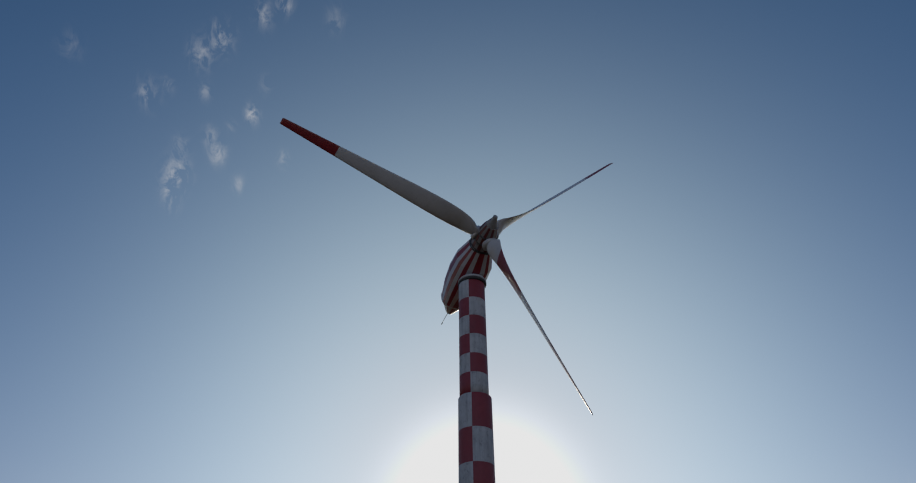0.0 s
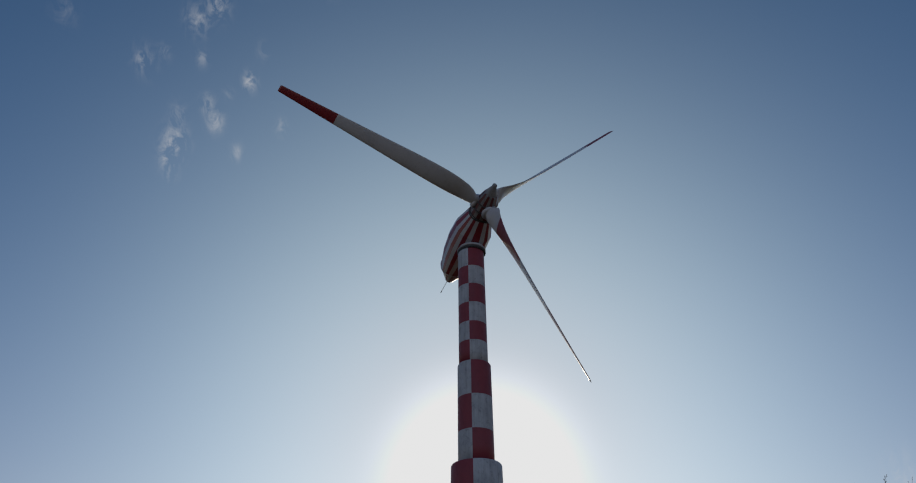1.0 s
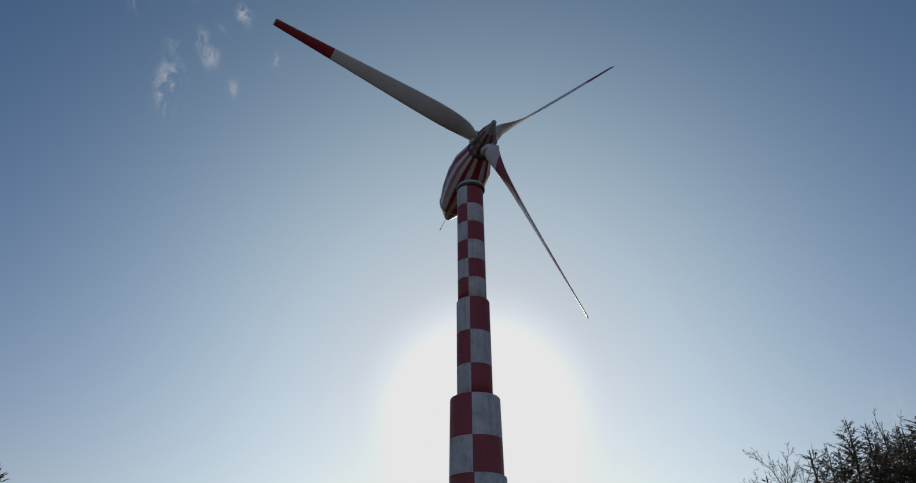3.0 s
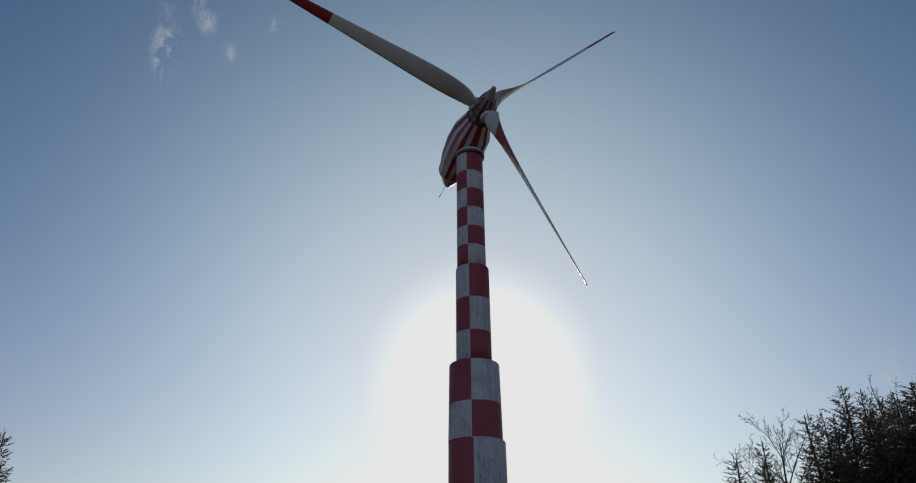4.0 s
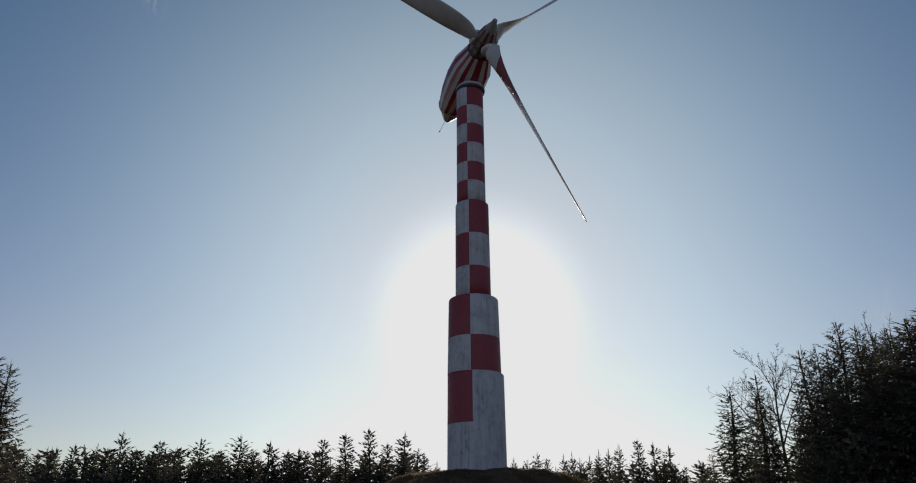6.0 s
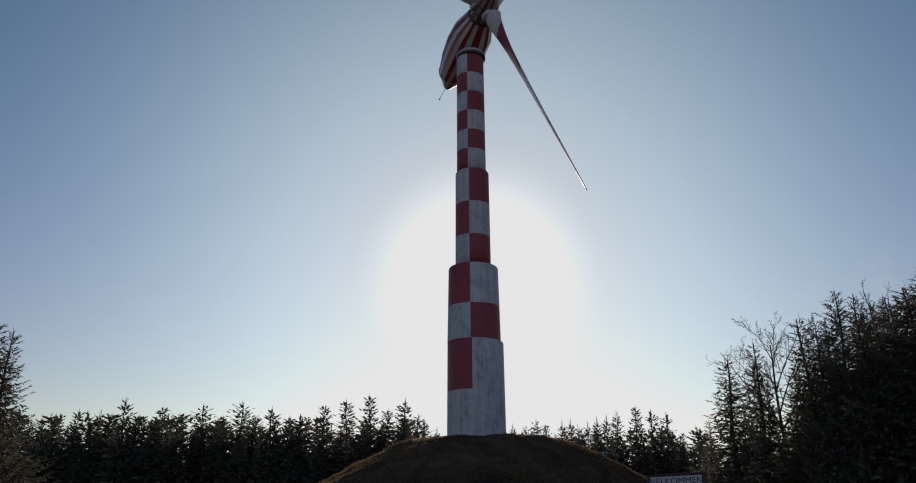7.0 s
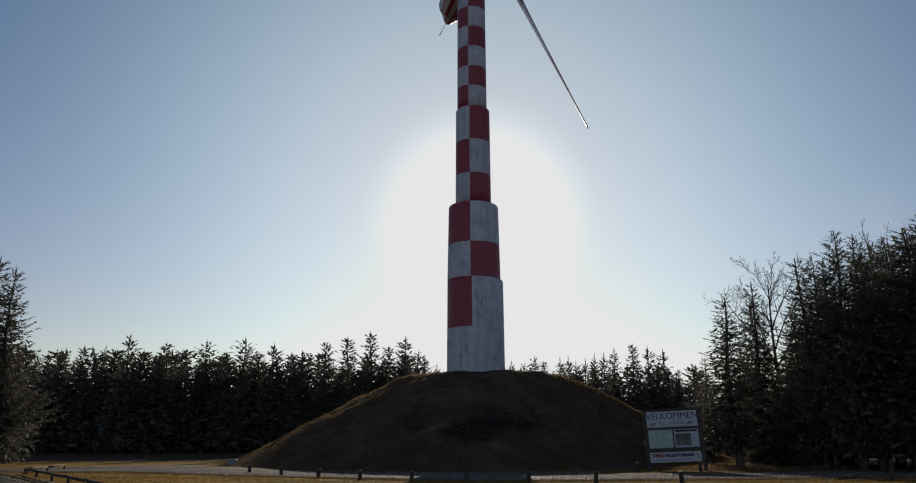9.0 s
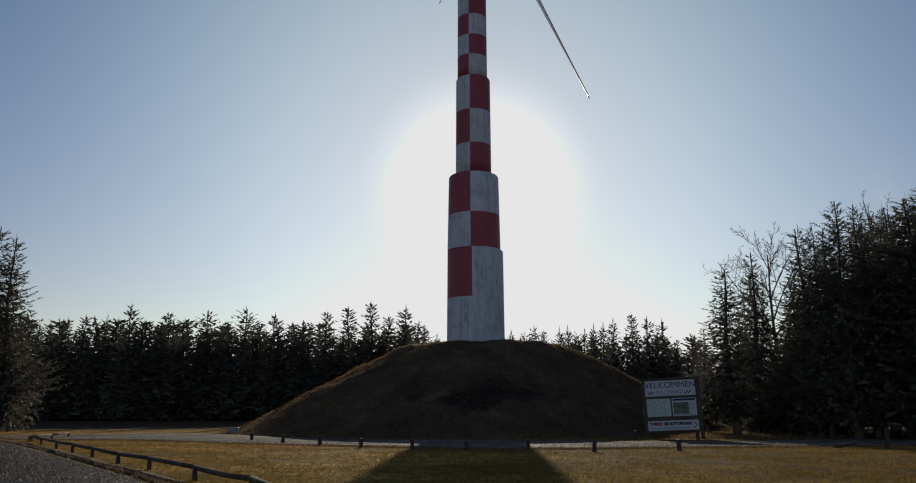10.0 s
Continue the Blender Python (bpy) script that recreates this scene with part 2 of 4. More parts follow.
def mound_turf(name, colours, bare):
    """Rough turf with burnt-looking bare patches low on the flank that faces the lawn."""
    def build(nt, bsdf):
        big, small = noise_node(nt, place(nt), 0.3, 6, 0.65, 0.4), noise_node(nt, place(nt), 4.2, 5, 0.7)
        both = math_node(nt, "ADD", math_node(nt, "MULTIPLY", big, 0.6), math_node(nt, "MULTIPLY", small, 0.4))
        k = [0.34 + 0.32 * i / (len(colours) - 1) for i in range(len(colours))]
        col = ramp_node(nt, both, list(zip(k, colours)))
        total = None
        for x, y, z, size in ((0.2, 58.4, 3.4, 1.8), (3.0, 59.6, 4.1, 2.0), (5.8, 59.4, 4.0, 1.7), (-3.4, 59.0, 3.4, 1.2), (8.6, 61.2, 4.2, 1.5), (1.4, 57.4, 2.7, 1.4)):
            q = math_node(nt, "DIVIDE", vec_node(nt, "DISTANCE", place(nt), (x, y, z)).outputs["Value"], size)
            blob = math_node(nt, "EXPONENT", math_node(nt, "MULTIPLY", math_node(nt, "MULTIPLY", q, q), -1.0))
            total = blob if total is None else math_node(nt, "ADD", total, blob)
        torn = noise_node(nt, place(nt, (0.8, 0.8, 1.6)), 0.9, 5, 0.6, 0.6)
        worn = map_range(nt, math_node(nt, "ADD", total, math_node(nt, "MULTIPLY", torn, 1.7)), 1.12, 1.75)
        nt.links.new(mix_color(nt, worn, col, bare), bsdf.inputs["Base Color"])
        bsdf.inputs["Roughness"].default_value = 0.95
        bsdf.inputs["Specular IOR Level"].default_value = 0.02
        bump(nt, bsdf, small, 0.9, 0.08)
    return material(name, build)


TURF = mound_turf("rough mound turf", [(0.028, 0.020, 0.013), (0.068, 0.047, 0.030), (0.135, 0.092, 0.056)], (0.02, 0.016, 0.013))
GRAVEL = gravelly("grey gravel", [(0.03, 0.026, 0.022), (0.085, 0.073, 0.063), (0.16, 0.138, 0.118), (0.38, 0.33, 0.285)], 9.0, 0.9, 0.03)
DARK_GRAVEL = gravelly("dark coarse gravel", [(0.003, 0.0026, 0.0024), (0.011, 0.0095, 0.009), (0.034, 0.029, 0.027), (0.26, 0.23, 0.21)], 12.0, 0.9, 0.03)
PEBBLE = island("pebbles", [(0.018, 0.016, 0.014), (0.05, 0.044, 0.038), (0.10, 0.089, 0.078), (0.26, 0.235, 0.21)], 0.6)
# litter under the trees, and the wood's shade painted on the grass before it
FLOOR_AND_SHADE = mottled("needle-strewn forest floor and wood's shade", [(0.02, 0.015, 0.010), (0.045, 0.033, 0.022), (0.08, 0.058, 0.036)], 0.5, 0.95, 0.8, 0.05, 12.0, (1, 1, 1), 0.02)
DARK_EDGE = mottled("dark lot edge", [(0.012, 0.009, 0.006), (0.034, 0.026, 0.017)], 1.2, 0.95, 0.8, 0.05)
GRASS = island("dry lawn blades", [(0.10, 0.068, 0.018), (0.185, 0.113, 0.030), (0.27, 0.162, 0.044), (0.095, 0.070, 0.020)], 0.8, 0.01, through=0.5)
TUSSOCK = island("dry tussock grass", [(0.10, 0.068, 0.040), (0.16, 0.110, 0.062), (0.23, 0.158, 0.088), (0.08, 0.056, 0.034)], 0.8, 0.02, through=0.5)
NEEDLE = island("spruce needles", [(0.085, 0.083, 0.064), (0.112, 0.108, 0.084), (0.135, 0.126, 0.10), (0.145, 0.118, 0.096)], 0.75, 0.12, through=0.32)
BARK = mottled("grey-brown bark", [(0.035, 0.027, 0.021), (0.085, 0.066, 0.052), (0.14, 0.115, 0.095)], 3.0, 0.9, 0.9, 0.03, 5.0, (1, 1, 0.3))
TWIG = mottled("grey bare bark", [(0.03, 0.025, 0.022), (0.07, 0.058, 0.05), (0.12, 0.10, 0.09)], 3.0, 0.85, 0.5, 0.01, 5.0, (1, 1, 0.3))
TIMBER = mottled("weathered timber", [(0.02, 0.016, 0.013), (0.048, 0.038, 0.03), (0.085, 0.07, 0.056)], 2.5, 0.85, 0.8, 0.015, 6.0, (1, 1, 0.25))
CUT = mottled("sawn post top", [(0.15, 0.12, 0.09), (0.30, 0.25, 0.19)], 9.0, 0.8, 0.4, 0.005)
SIGN_FRAME = mottled("black-stained board", [(0.03, 0.025, 0.022), (0.075, 0.062, 0.053)], 2.0, 0.7, 0.4, 0.006, 8.0, (0.4, 1, 1))
SIGN_WHITE = coated("white sign board", (0.33, 0.335, 0.37), (0.28, 0.28, 0.29), 0.45, 0.2, 0.35, 0.05)
SIGN_GREEN = mottled("pale green map print", [(0.22, 0.29, 0.255), (0.29, 0.355, 0.32), (0.36, 0.40, 0.375)], 3.0, 0.45, 0.05, 0.001)
SIGN_INK = mottled("navy lettering", [(0.012, 0.014, 0.04), (0.028, 0.032, 0.075)], 6.0, 0.5, 0.1, 0.001)
SIGN_RED = mottled("red lettering", [(0.13, 0.012, 0.028), (0.20, 0.022, 0.042)], 6.0, 0.5, 0.1, 0.001)
SIGN_PHOTO = mottled("faded photo print", [(0.03, 0.035, 0.035), (0.08, 0.085, 0.08), (0.22, 0.21, 0.20)], 2.6, 0.4, 0.05, 0.001)
SIGN_BLUE = mottled("pale blue print", [(0.16, 0.20, 0.28), (0.22, 0.26, 0.35)], 2.0, 0.45, 0.05, 0.001)
BOX_PAINT = coated("light grey enamel", (0.17, 0.18, 0.20), (0.09, 0.09, 0.09), 0.6, 0.4, 0.5, 0.1)


# ---- building helpers ----
def thing(name, label, category, group="", kind="", at=None):
    ob = new(name)
    ob.empty_display_size = 0.3
    if at is not None:
        ob.matrix_world = at
    return tagged(ob, label, category, group, kind)


def mesh_of(name, verts, faces, materials, index=None, smooth=None):
    me = bpy.data.meshes.new(name)
    me.from_pydata([tuple(v) for v in verts], [], [tuple(f) for f in faces])
    for m in (materials if isinstance(materials, (list, tuple)) else [materials]):
        me.materials.append(m)
    if index is not None:
        me.polygons.foreach_set("material_index", index)
    if smooth is not None:
        me.polygons.foreach_set("use_smooth", [smooth] * len(me.polygons))
    me.update()
    return me


def part(name, me, parent=None, label="", m=None):
    ob = new(name, me)
    if parent is not None:
        ob.parent = parent
    if m is not None:
        ob.matrix_basis = m
    return tagged(ob, label) if label else ob


def from_bm(name, bm, mat, smooth=False):
    me = bpy.data.meshes.new(name)
    bmesh.ops.recalc_face_normals(bm, faces=bm.faces)
    bm.to_mesh(me)
    bm.free()
    me.materials.append(mat)
    me.polygons.foreach_set("use_smooth", [smooth] * len(me.polygons))
    return me


def block(name, size, mat, bevel=0.01):
    bm = bmesh.new()
    bmesh.ops.create_cube(bm, size=1.0)
    bmesh.ops.scale(bm, vec=size, verts=bm.verts)
    if bevel:
        bmesh.ops.bevel(bm, geom=list(bm.edges), offset=bevel, segments=1, affect="EDGES")
    return from_bm(name, bm, mat)


def loft(name, rings, mat, caps=True, smooth=True, index=None):
    """A skin over rings of points (each the same length)."""
    n = len(rings[0])
    verts = [v for r in rings for v in r]
    faces = []
    for i in range(len(rings) - 1):
        for j in range(n):
            faces.append((i * n + j, i * n + (j + 1) % n, (i + 1) * n + (j + 1) % n, (i + 1) * n + j))
    idx = [index(i, j) for i in range(len(rings) - 1) for j in range(n)] if index else [0] * len(faces)
    if caps:
        faces.append(tuple(range(n))[::-1])
        faces.append(tuple(range((len(rings) - 1) * n, len(rings) * n)))
        idx += [0, 0]
    return mesh_of(name, verts, faces, mat, idx, smooth)


def circle(r, z, n=48, x=0.0, y=0.0):
    return [(x + r * math.cos(2 * math.pi * k / n), y + r * math.sin(2 * math.pi * k / n), z) for k in range(n)]


def tube(name, points, radii, mat, sides=8, smooth=True):
    """A round bar along points."""
    rings, pts = [], [Vector(p) for p in points]
    up = Vector((0.13, 0.21, 0.97))
    for i, p in enumerate(pts):
        d = (pts[min(i + 1, len(pts) - 1)] - pts[max(i - 1, 0)]).normalized()
        a = d.cross(up if abs(d.dot(up)) < 0.95 else Vector((1, 0, 0))).normalized()
        b = d.cross(a)
        r = radii[i] if isinstance(radii, (list, tuple)) else radii
        rings.append([p + r * (math.cos(t) * a + math.sin(t) * b) for t in [2 * math.pi * k / sides for k in range(sides)]])
    return loft(name, rings, mat, True, smooth)

# ---- ground ----
TOWER_X, TOWER_Y, BASE_Z = 1.59, 76.0, 8.15


EYE_Z = EYE[2]
# the lawn lies a little higher where the camera stands and falls gently towards the mound
SLOPE = [(-20.0, 0.40), (36.0, 0.40), (40.0, 0.36), (44.0, 0.26), (48.0, 0.13), (52.0, 0.03), (55.0, 0.0)]
SLOPE_Y = [y * (1 - g / EYE_Z) for y, g in SLOPE]
SLOPE_Z = [g for y, g in SLOPE]


def lay(x, y):
    """A spot of the level plan, moved to where the raised lawn meets the same line of sight."""
    k = 1 - np.interp(y, [q for q, g in SLOPE], SLOPE_Z) / EYE_Z
    return float(x * k), float(y * k)


def rise(x, y):
    """Gentle slope and unevenness of the ground."""
    return float(np.interp(y, SLOPE_Y, SLOPE_Z)) + 0.05 * noise.noise(Vector((x * 0.09, y * 0.09, 0.3))) + 0.02 * noise.noise(Vector((x * 0.4, y * 0.4, 5.1)))


def make_ground():
    def steps(lo, hi, near_lo, near_hi, fine):
        a = list(np.arange(near_lo, near_hi + fine, fine))
        out, v, s = [], near_lo, fine
        while v > lo:
            s *= 1.6
            v -= s
            out.append(max(v, lo))
        hi_side, v, s = [], a[-1], fine
        while v < hi:
            s *= 1.6
            v += s
            hi_side.append(min(v, hi))
        return out[::-1] + a + hi_side
    xs, ys = steps(-1500, 1500, -48, 48, 1.2), steps(-900, 2500, 2, 96, 1.2)
    verts = [(x, y, rise(x, y) if abs(x) < 60 and y < 110 else float(np.interp(y, SLOPE_Y, SLOPE_Z))) for y in ys for x in xs]
    n = len(xs)
    faces = [(j * n + i, j * n + i + 1, (j + 1) * n + i + 1, (j + 1) * n + i) for j in range(len(ys) - 1) for i in range(n - 1)]
    def floor(f):
        x = sum(verts[v][0] for v in f) / 4 + 6 * noise.noise(Vector((verts[f[0]][1] * 0.06, 0, 0)))
        y = sum(verts[v][1] for v in f) / 4 + 5 * noise.noise(Vector((verts[f[0]][0] * 0.08, 7, 0)))
        # beyond y 77 the dark colour stands in for the wood's shadow on grass
        return 0 if -46 < x < 46 and -14 < y < 77 and not (x > 20 and y > 57 + 0.2 * (x - 20)) else 1
    ob = new("ground", mesh_of("ground", verts, faces, [LAWN, FLOOR_AND_SHADE], [floor(f) for f in faces], True))
    tagged(ob, "level winter lawn of yellowed short grass", "ground", kind="structure")


def spread(name, near, far, mat, lift, label, category, cols=70, rows=8):
    """A strip of ground between two lines, laid on the lawn, with a ragged edge."""
    def along(line, f):
        d = [0.0]
        for p, q in zip(line, line[1:]):
            d.append(d[-1] + math.dist(p, q))
        s = f * d[-1]
        for i in range(len(line) - 1):
            if s <= d[i + 1] + 1e-9:
                k = (s - d[i]) / (d[i + 1] - d[i])
                return [line[i][c] + k * (line[i + 1][c] - line[i][c]) for c in (0, 1)]
        return line[-1]
    verts, faces = [], []
    for i in range(cols + 1):
        a, b = along(near, i / cols), along(far, i / cols)
        for j in range(rows + 1):
            f = 0.0 if j == 0 else 1.0 if j == rows else 0.008 + 0.984 * (j - 1) / (rows - 2)
            x, y = a[0] + f * (b[0] - a[0]), a[1] + f * (b[1] - a[1])
            if j in (0, rows):
                x += 0.35 * noise.noise(Vector((x * 0.9, y * 0.9, 2.0)))
                y += 0.45 * noise.noise(Vector((x * 0.8, y * 0.8, 9.0)))
            edge = -0.06 if j in (0, rows) else lift
            verts.append((x, y, rise(x, y) + edge))
    m = rows + 1
    faces = [(i * m + j, (i + 1) * m + j, (i + 1) * m + j + 1, i * m + j + 1) for i in range(cols) for j in range(rows)]
    ob = new(name, mesh_of(name, verts, faces, mat, None, True))
    return tagged(ob, label, category, kind="structure")


def bend(points, k=6):
    """A smooth line through the given points."""
    out = []
    for i in range(len(points) - 1):
        p0, p1, p2, p3 = points[max(i - 1, 0)], points[i], points[i + 1], points[min(i + 2, len(points) - 1)]
        for j in range(k):
            t = j / k
            out.append(tuple(0.5 * (2 * p1[c] + (p2[c] - p0[c]) * t + (2 * p0[c] - 5 * p1[c] + 4 * p2[c] - p3[c]) * t * t
                                    + (3 * p1[c] - p0[c] - 3 * p2[c] + p3[c]) * t ** 3) for c in range(len(p1))))
    return out + [tuple(points[-1])]


ROAD_NEAR = [lay(*q) for q in bend([(-75, 60), (-45, 54.5), (-29, 53.0), (-18, 50.2), (-9, 45.4), (0, 41.9), (7, 40.9), (16, 42.3), (26, 44.7), (48, 50.5), (90, 62)])]
ROAD_FAR = [lay(*q) for q in bend([(-75, 66), (-52, 62), (-37, 60.4), (-31, 63.0), (-26.5, 66.5), (-22.5, 65.5), (-17.5, 60.5), (-11, 56.5), (-3, 53.0), (5, 51.2), (13, 49.3), (21, 51.0), (34, 57.0), (55, 66), (92, 78)])]
LOT_EDGE = [lay(*q) for q in bend([(-32, 53.5), (-27, 47.5), (-18.7, 36.6), (-13.1, 29.2), (-9.3, 24.0), (-5.6, 17.0), (-3.5, 8.0), (-3.0, -12.0)])]
LOT_BACK = [lay(*q) for q in bend([(-75, 63), (-74, 52), (-72, 40), (-70, 25), (-68, 10), (-66, -12)])]
make_ground()
spread("road", ROAD_NEAR, ROAD_FAR, GRAVEL, 0.03, "grey gravel road curving past the mound", "road")
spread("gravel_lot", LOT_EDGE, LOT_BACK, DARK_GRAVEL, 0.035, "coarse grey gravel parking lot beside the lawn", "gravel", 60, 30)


# a narrow darker strip that follows the lot's edge
spread("dark_edge", LOT_EDGE, [(x + 0.55, y + 0.25) for x, y in LOT_EDGE], DARK_EDGE, 0.038, "dark narrow strip along the gravel's edge", "soil", 60, 4)


def mound_height(rho, theta):
    """Height of the grassy mound at a distance from the tower's axis."""
    reach = 23.3 + 1.0 * math.cos(theta) + 0.4 * math.sin(theta * 2 + 0.6) + 0.3 * math.sin(theta * 3 + 2.0)
    turn = (theta + 0.75 + math.pi) % (2 * math.pi) - math.pi
    reach -= 4.0 * math.exp(-(turn / 0.42) ** 2)
    brow = 7.2 + 0.3 * math.cos(theta) + 1.3 * max(0.0, math.cos(theta)) ** 2
    g = (rho - brow) / (reach - brow)
    slope = 1 - g if g < 0.9 else 0.1 * max(0.0, (1.06 - g) / 0.16) ** 1.6
    # a soft shoulder between the flat top and the slope
    h = 0.5 * (1 + slope - math.sqrt((1 - slope) ** 2 + 0.006)) if g < 0.9 else slope
    return BASE_Z * h


def mound_point(rho, theta):
    x, y = TOWER_X + rho * math.cos(theta), TOWER_Y + rho * math.sin(theta)
    bumps = 0.26 * noise.noise(Vector((x * 0.35, y * 0.35, 1.0))) + 0.13 * noise.noise(Vector((x * 1.1, y * 1.1, 4.0)))
    flat = min(max((rho - 3.2) / 4.0, 0.0), 1.0) * min(max((22.5 - rho) / 3.0, 0.0), 1.0)
    return Vector((x, y, mound_height(rho, theta) + bumps * flat - 0.06 * (rho > 23)))


def make_mound():
    rad = [0.0] + [2.6 + 0.42 * k for k in range(54)]
    n = 220
    verts, faces = [tuple(mound_point(0, 0))], []
    for r in rad[1:]:
        verts += [tuple(mound_point(r, 2 * math.pi * k / n)) for k in range(n)]
    faces += [(0, 1 + k, 1 + (k + 1) % n) for k in range(n)]
    for i in range(len(rad) - 2):
        a, b = 1 + i * n, 1 + (i + 1) * n
        faces += [(a + k, b + k, b + (k + 1) % n, a + (k + 1) % n) for k in range(n)]
    ob = new("mound", mesh_of("mound", verts, faces, TURF, None, True))
    tagged(ob, "round steep mound of rough brown grass under the tower", "mound", kind="structure")


make_mound()

# ---- the windmill ----
def tower_section(parent, z0, z1, r0, r1, bounds, flip, label, plain_below=None):
    """One telescoping concrete drum with a rounded shoulder and painted checks: bounds are the check heights from the top."""
    n = 64
    seam = math.atan2(-1, -0.40 / r0)
    levels = sorted(set([z0, z1 - 0.22, *[b for b in bounds if z0 < b < z1 - 0.25]]))
    fine = []
    for a, b in zip(levels, levels[1:]):
        k = max(1, int((b - a) / 1.2))
        fine += [a + (b - a) * i / k for i in range(k)]
    fine.append(levels[-1])
    rings = []
    for z in fine:
        r = r0 + (r1 - r0) * (z - z0) / (z1 - z0)
        rings.append([(r * math.cos(seam + 2 * math.pi * k / n), r * math.sin(seam + 2 * math.pi * k / n), z) for k in range(n)])
    for dz, dr in ((-0.13, 0.025), (-0.06, 0.08), (-0.015, 0.17), (0.0, 0.30)):
        r = r1 - dr
        rings.append([(r * math.cos(seam + 2 * math.pi * k / n), r * math.sin(seam + 2 * math.pi * k / n), z1 + dz) for k in range(n)])
    heights = [rg[0][2] for rg in rings]

    def paint(i, j):
        z = 0.5 * (heights[i] + heights[i + 1])
        if plain_below is not None and z < plain_below:
            return 0
        row = sum(1 for b in bounds if z < b - 1e-4)
        quarter = (j * 4) // n
        return (row + quarter + flip) % 2
    me = loft("tower_section", rings, [WHITE_WALL, RED_WALL], True, True, paint)
    return part("tower_section", me, parent, label)


def blade_ring(s, chord, thick, twist, sweep):
    """One airfoil outline at a distance s along the blade."""
    c, k = math.cos(twist), math.sin(twist)
    pts = []
    n = 20
    for i in range(n):
        t = 2 * math.pi * i / n
        u = 0.5 * math.cos(t)
        x = chord * (u - 0.18)
        w = thick * 0.5 * math.sin(t) * (0.55 + 0.9 * (0.5 + u) ** 0.6 - 0.45 * (0.5 + u))
        pts.append((s, x * c - w * k, x * k + w * c + sweep))
    return pts


def blade_chord(s):
    line = [(1.0, 1.5), (1.7, 1.65), (2.2, 2.25), (2.8, 2.45), (5.0, 2.42), (7.0, 2.35), (10.0, 2.15), (14.0, 1.8), (19.0, 1.4), (24.0, 1.02), (27.0, 0.80)]
    for (a, ca), (b, cb) in zip(line, line[1:]):
        if s <= b:
            return ca + (cb - ca) * (s - a) / (b - a)
    return line[-1][1]


def make_blade(parent, angle, reds, label):
    spans = sorted(set([1.0, 1.6, 2.2, 2.8, 3.4, 4.0, 4.6, 5.4, 6.4, 7.6, 9, 10.5, 12, 13.5, 15, 17, 19, 21, 23, 25, 26.4, 26.8, 27.0] + [v for r in reds for v in r]))
    rings = []
    for s in spans:
        f = (s - 1) / 26
        round_ = max(0.0, 1 - (s - 1.0) / 2.2)
        chord = blade_chord(s) * (1 if s < 26.9 else 0.92)
        thick = chord * (0.15 + 0.85 * round_) * (1 if s < 26.9 else 0.6)
        rings.append(blade_ring(s, chord, thick, radians(-50 - 14 * (1 - f) - 62 * (1 - f) ** 9), 0.0))
    red = lambda i, j: int(any(a - 1e-6 <= 0.5 * (spans[i] + spans[i + 1]) <= b for a, b in reds))
    me = loft("blade", rings, [WHITE_SHELL, RED_SHELL], True, True, red)
    return part("blade", me, parent, label, pose(0, 0, 0, 0, 0, angle) @ pose(0, 0, 0, 0, -CONE, 0))


CONE = 7.2
YAW, NOSE_UP = 21.2, 12.4
HUB_S = 4.5


def shell_ring(s, half, up, down, n, power=2.6):
    pts = []
    for k in range(n):
        t = 2 * math.pi * (k + 0.5) / n
        c, q = math.cos(t), math.sin(t)
        x = half * math.copysign(abs(c) ** (2 / power), c)
        z = (up if q > 0 else down) * math.copysign(abs(q) ** (2 / power), q)
        pts.append((x, -s, z))
    return pts


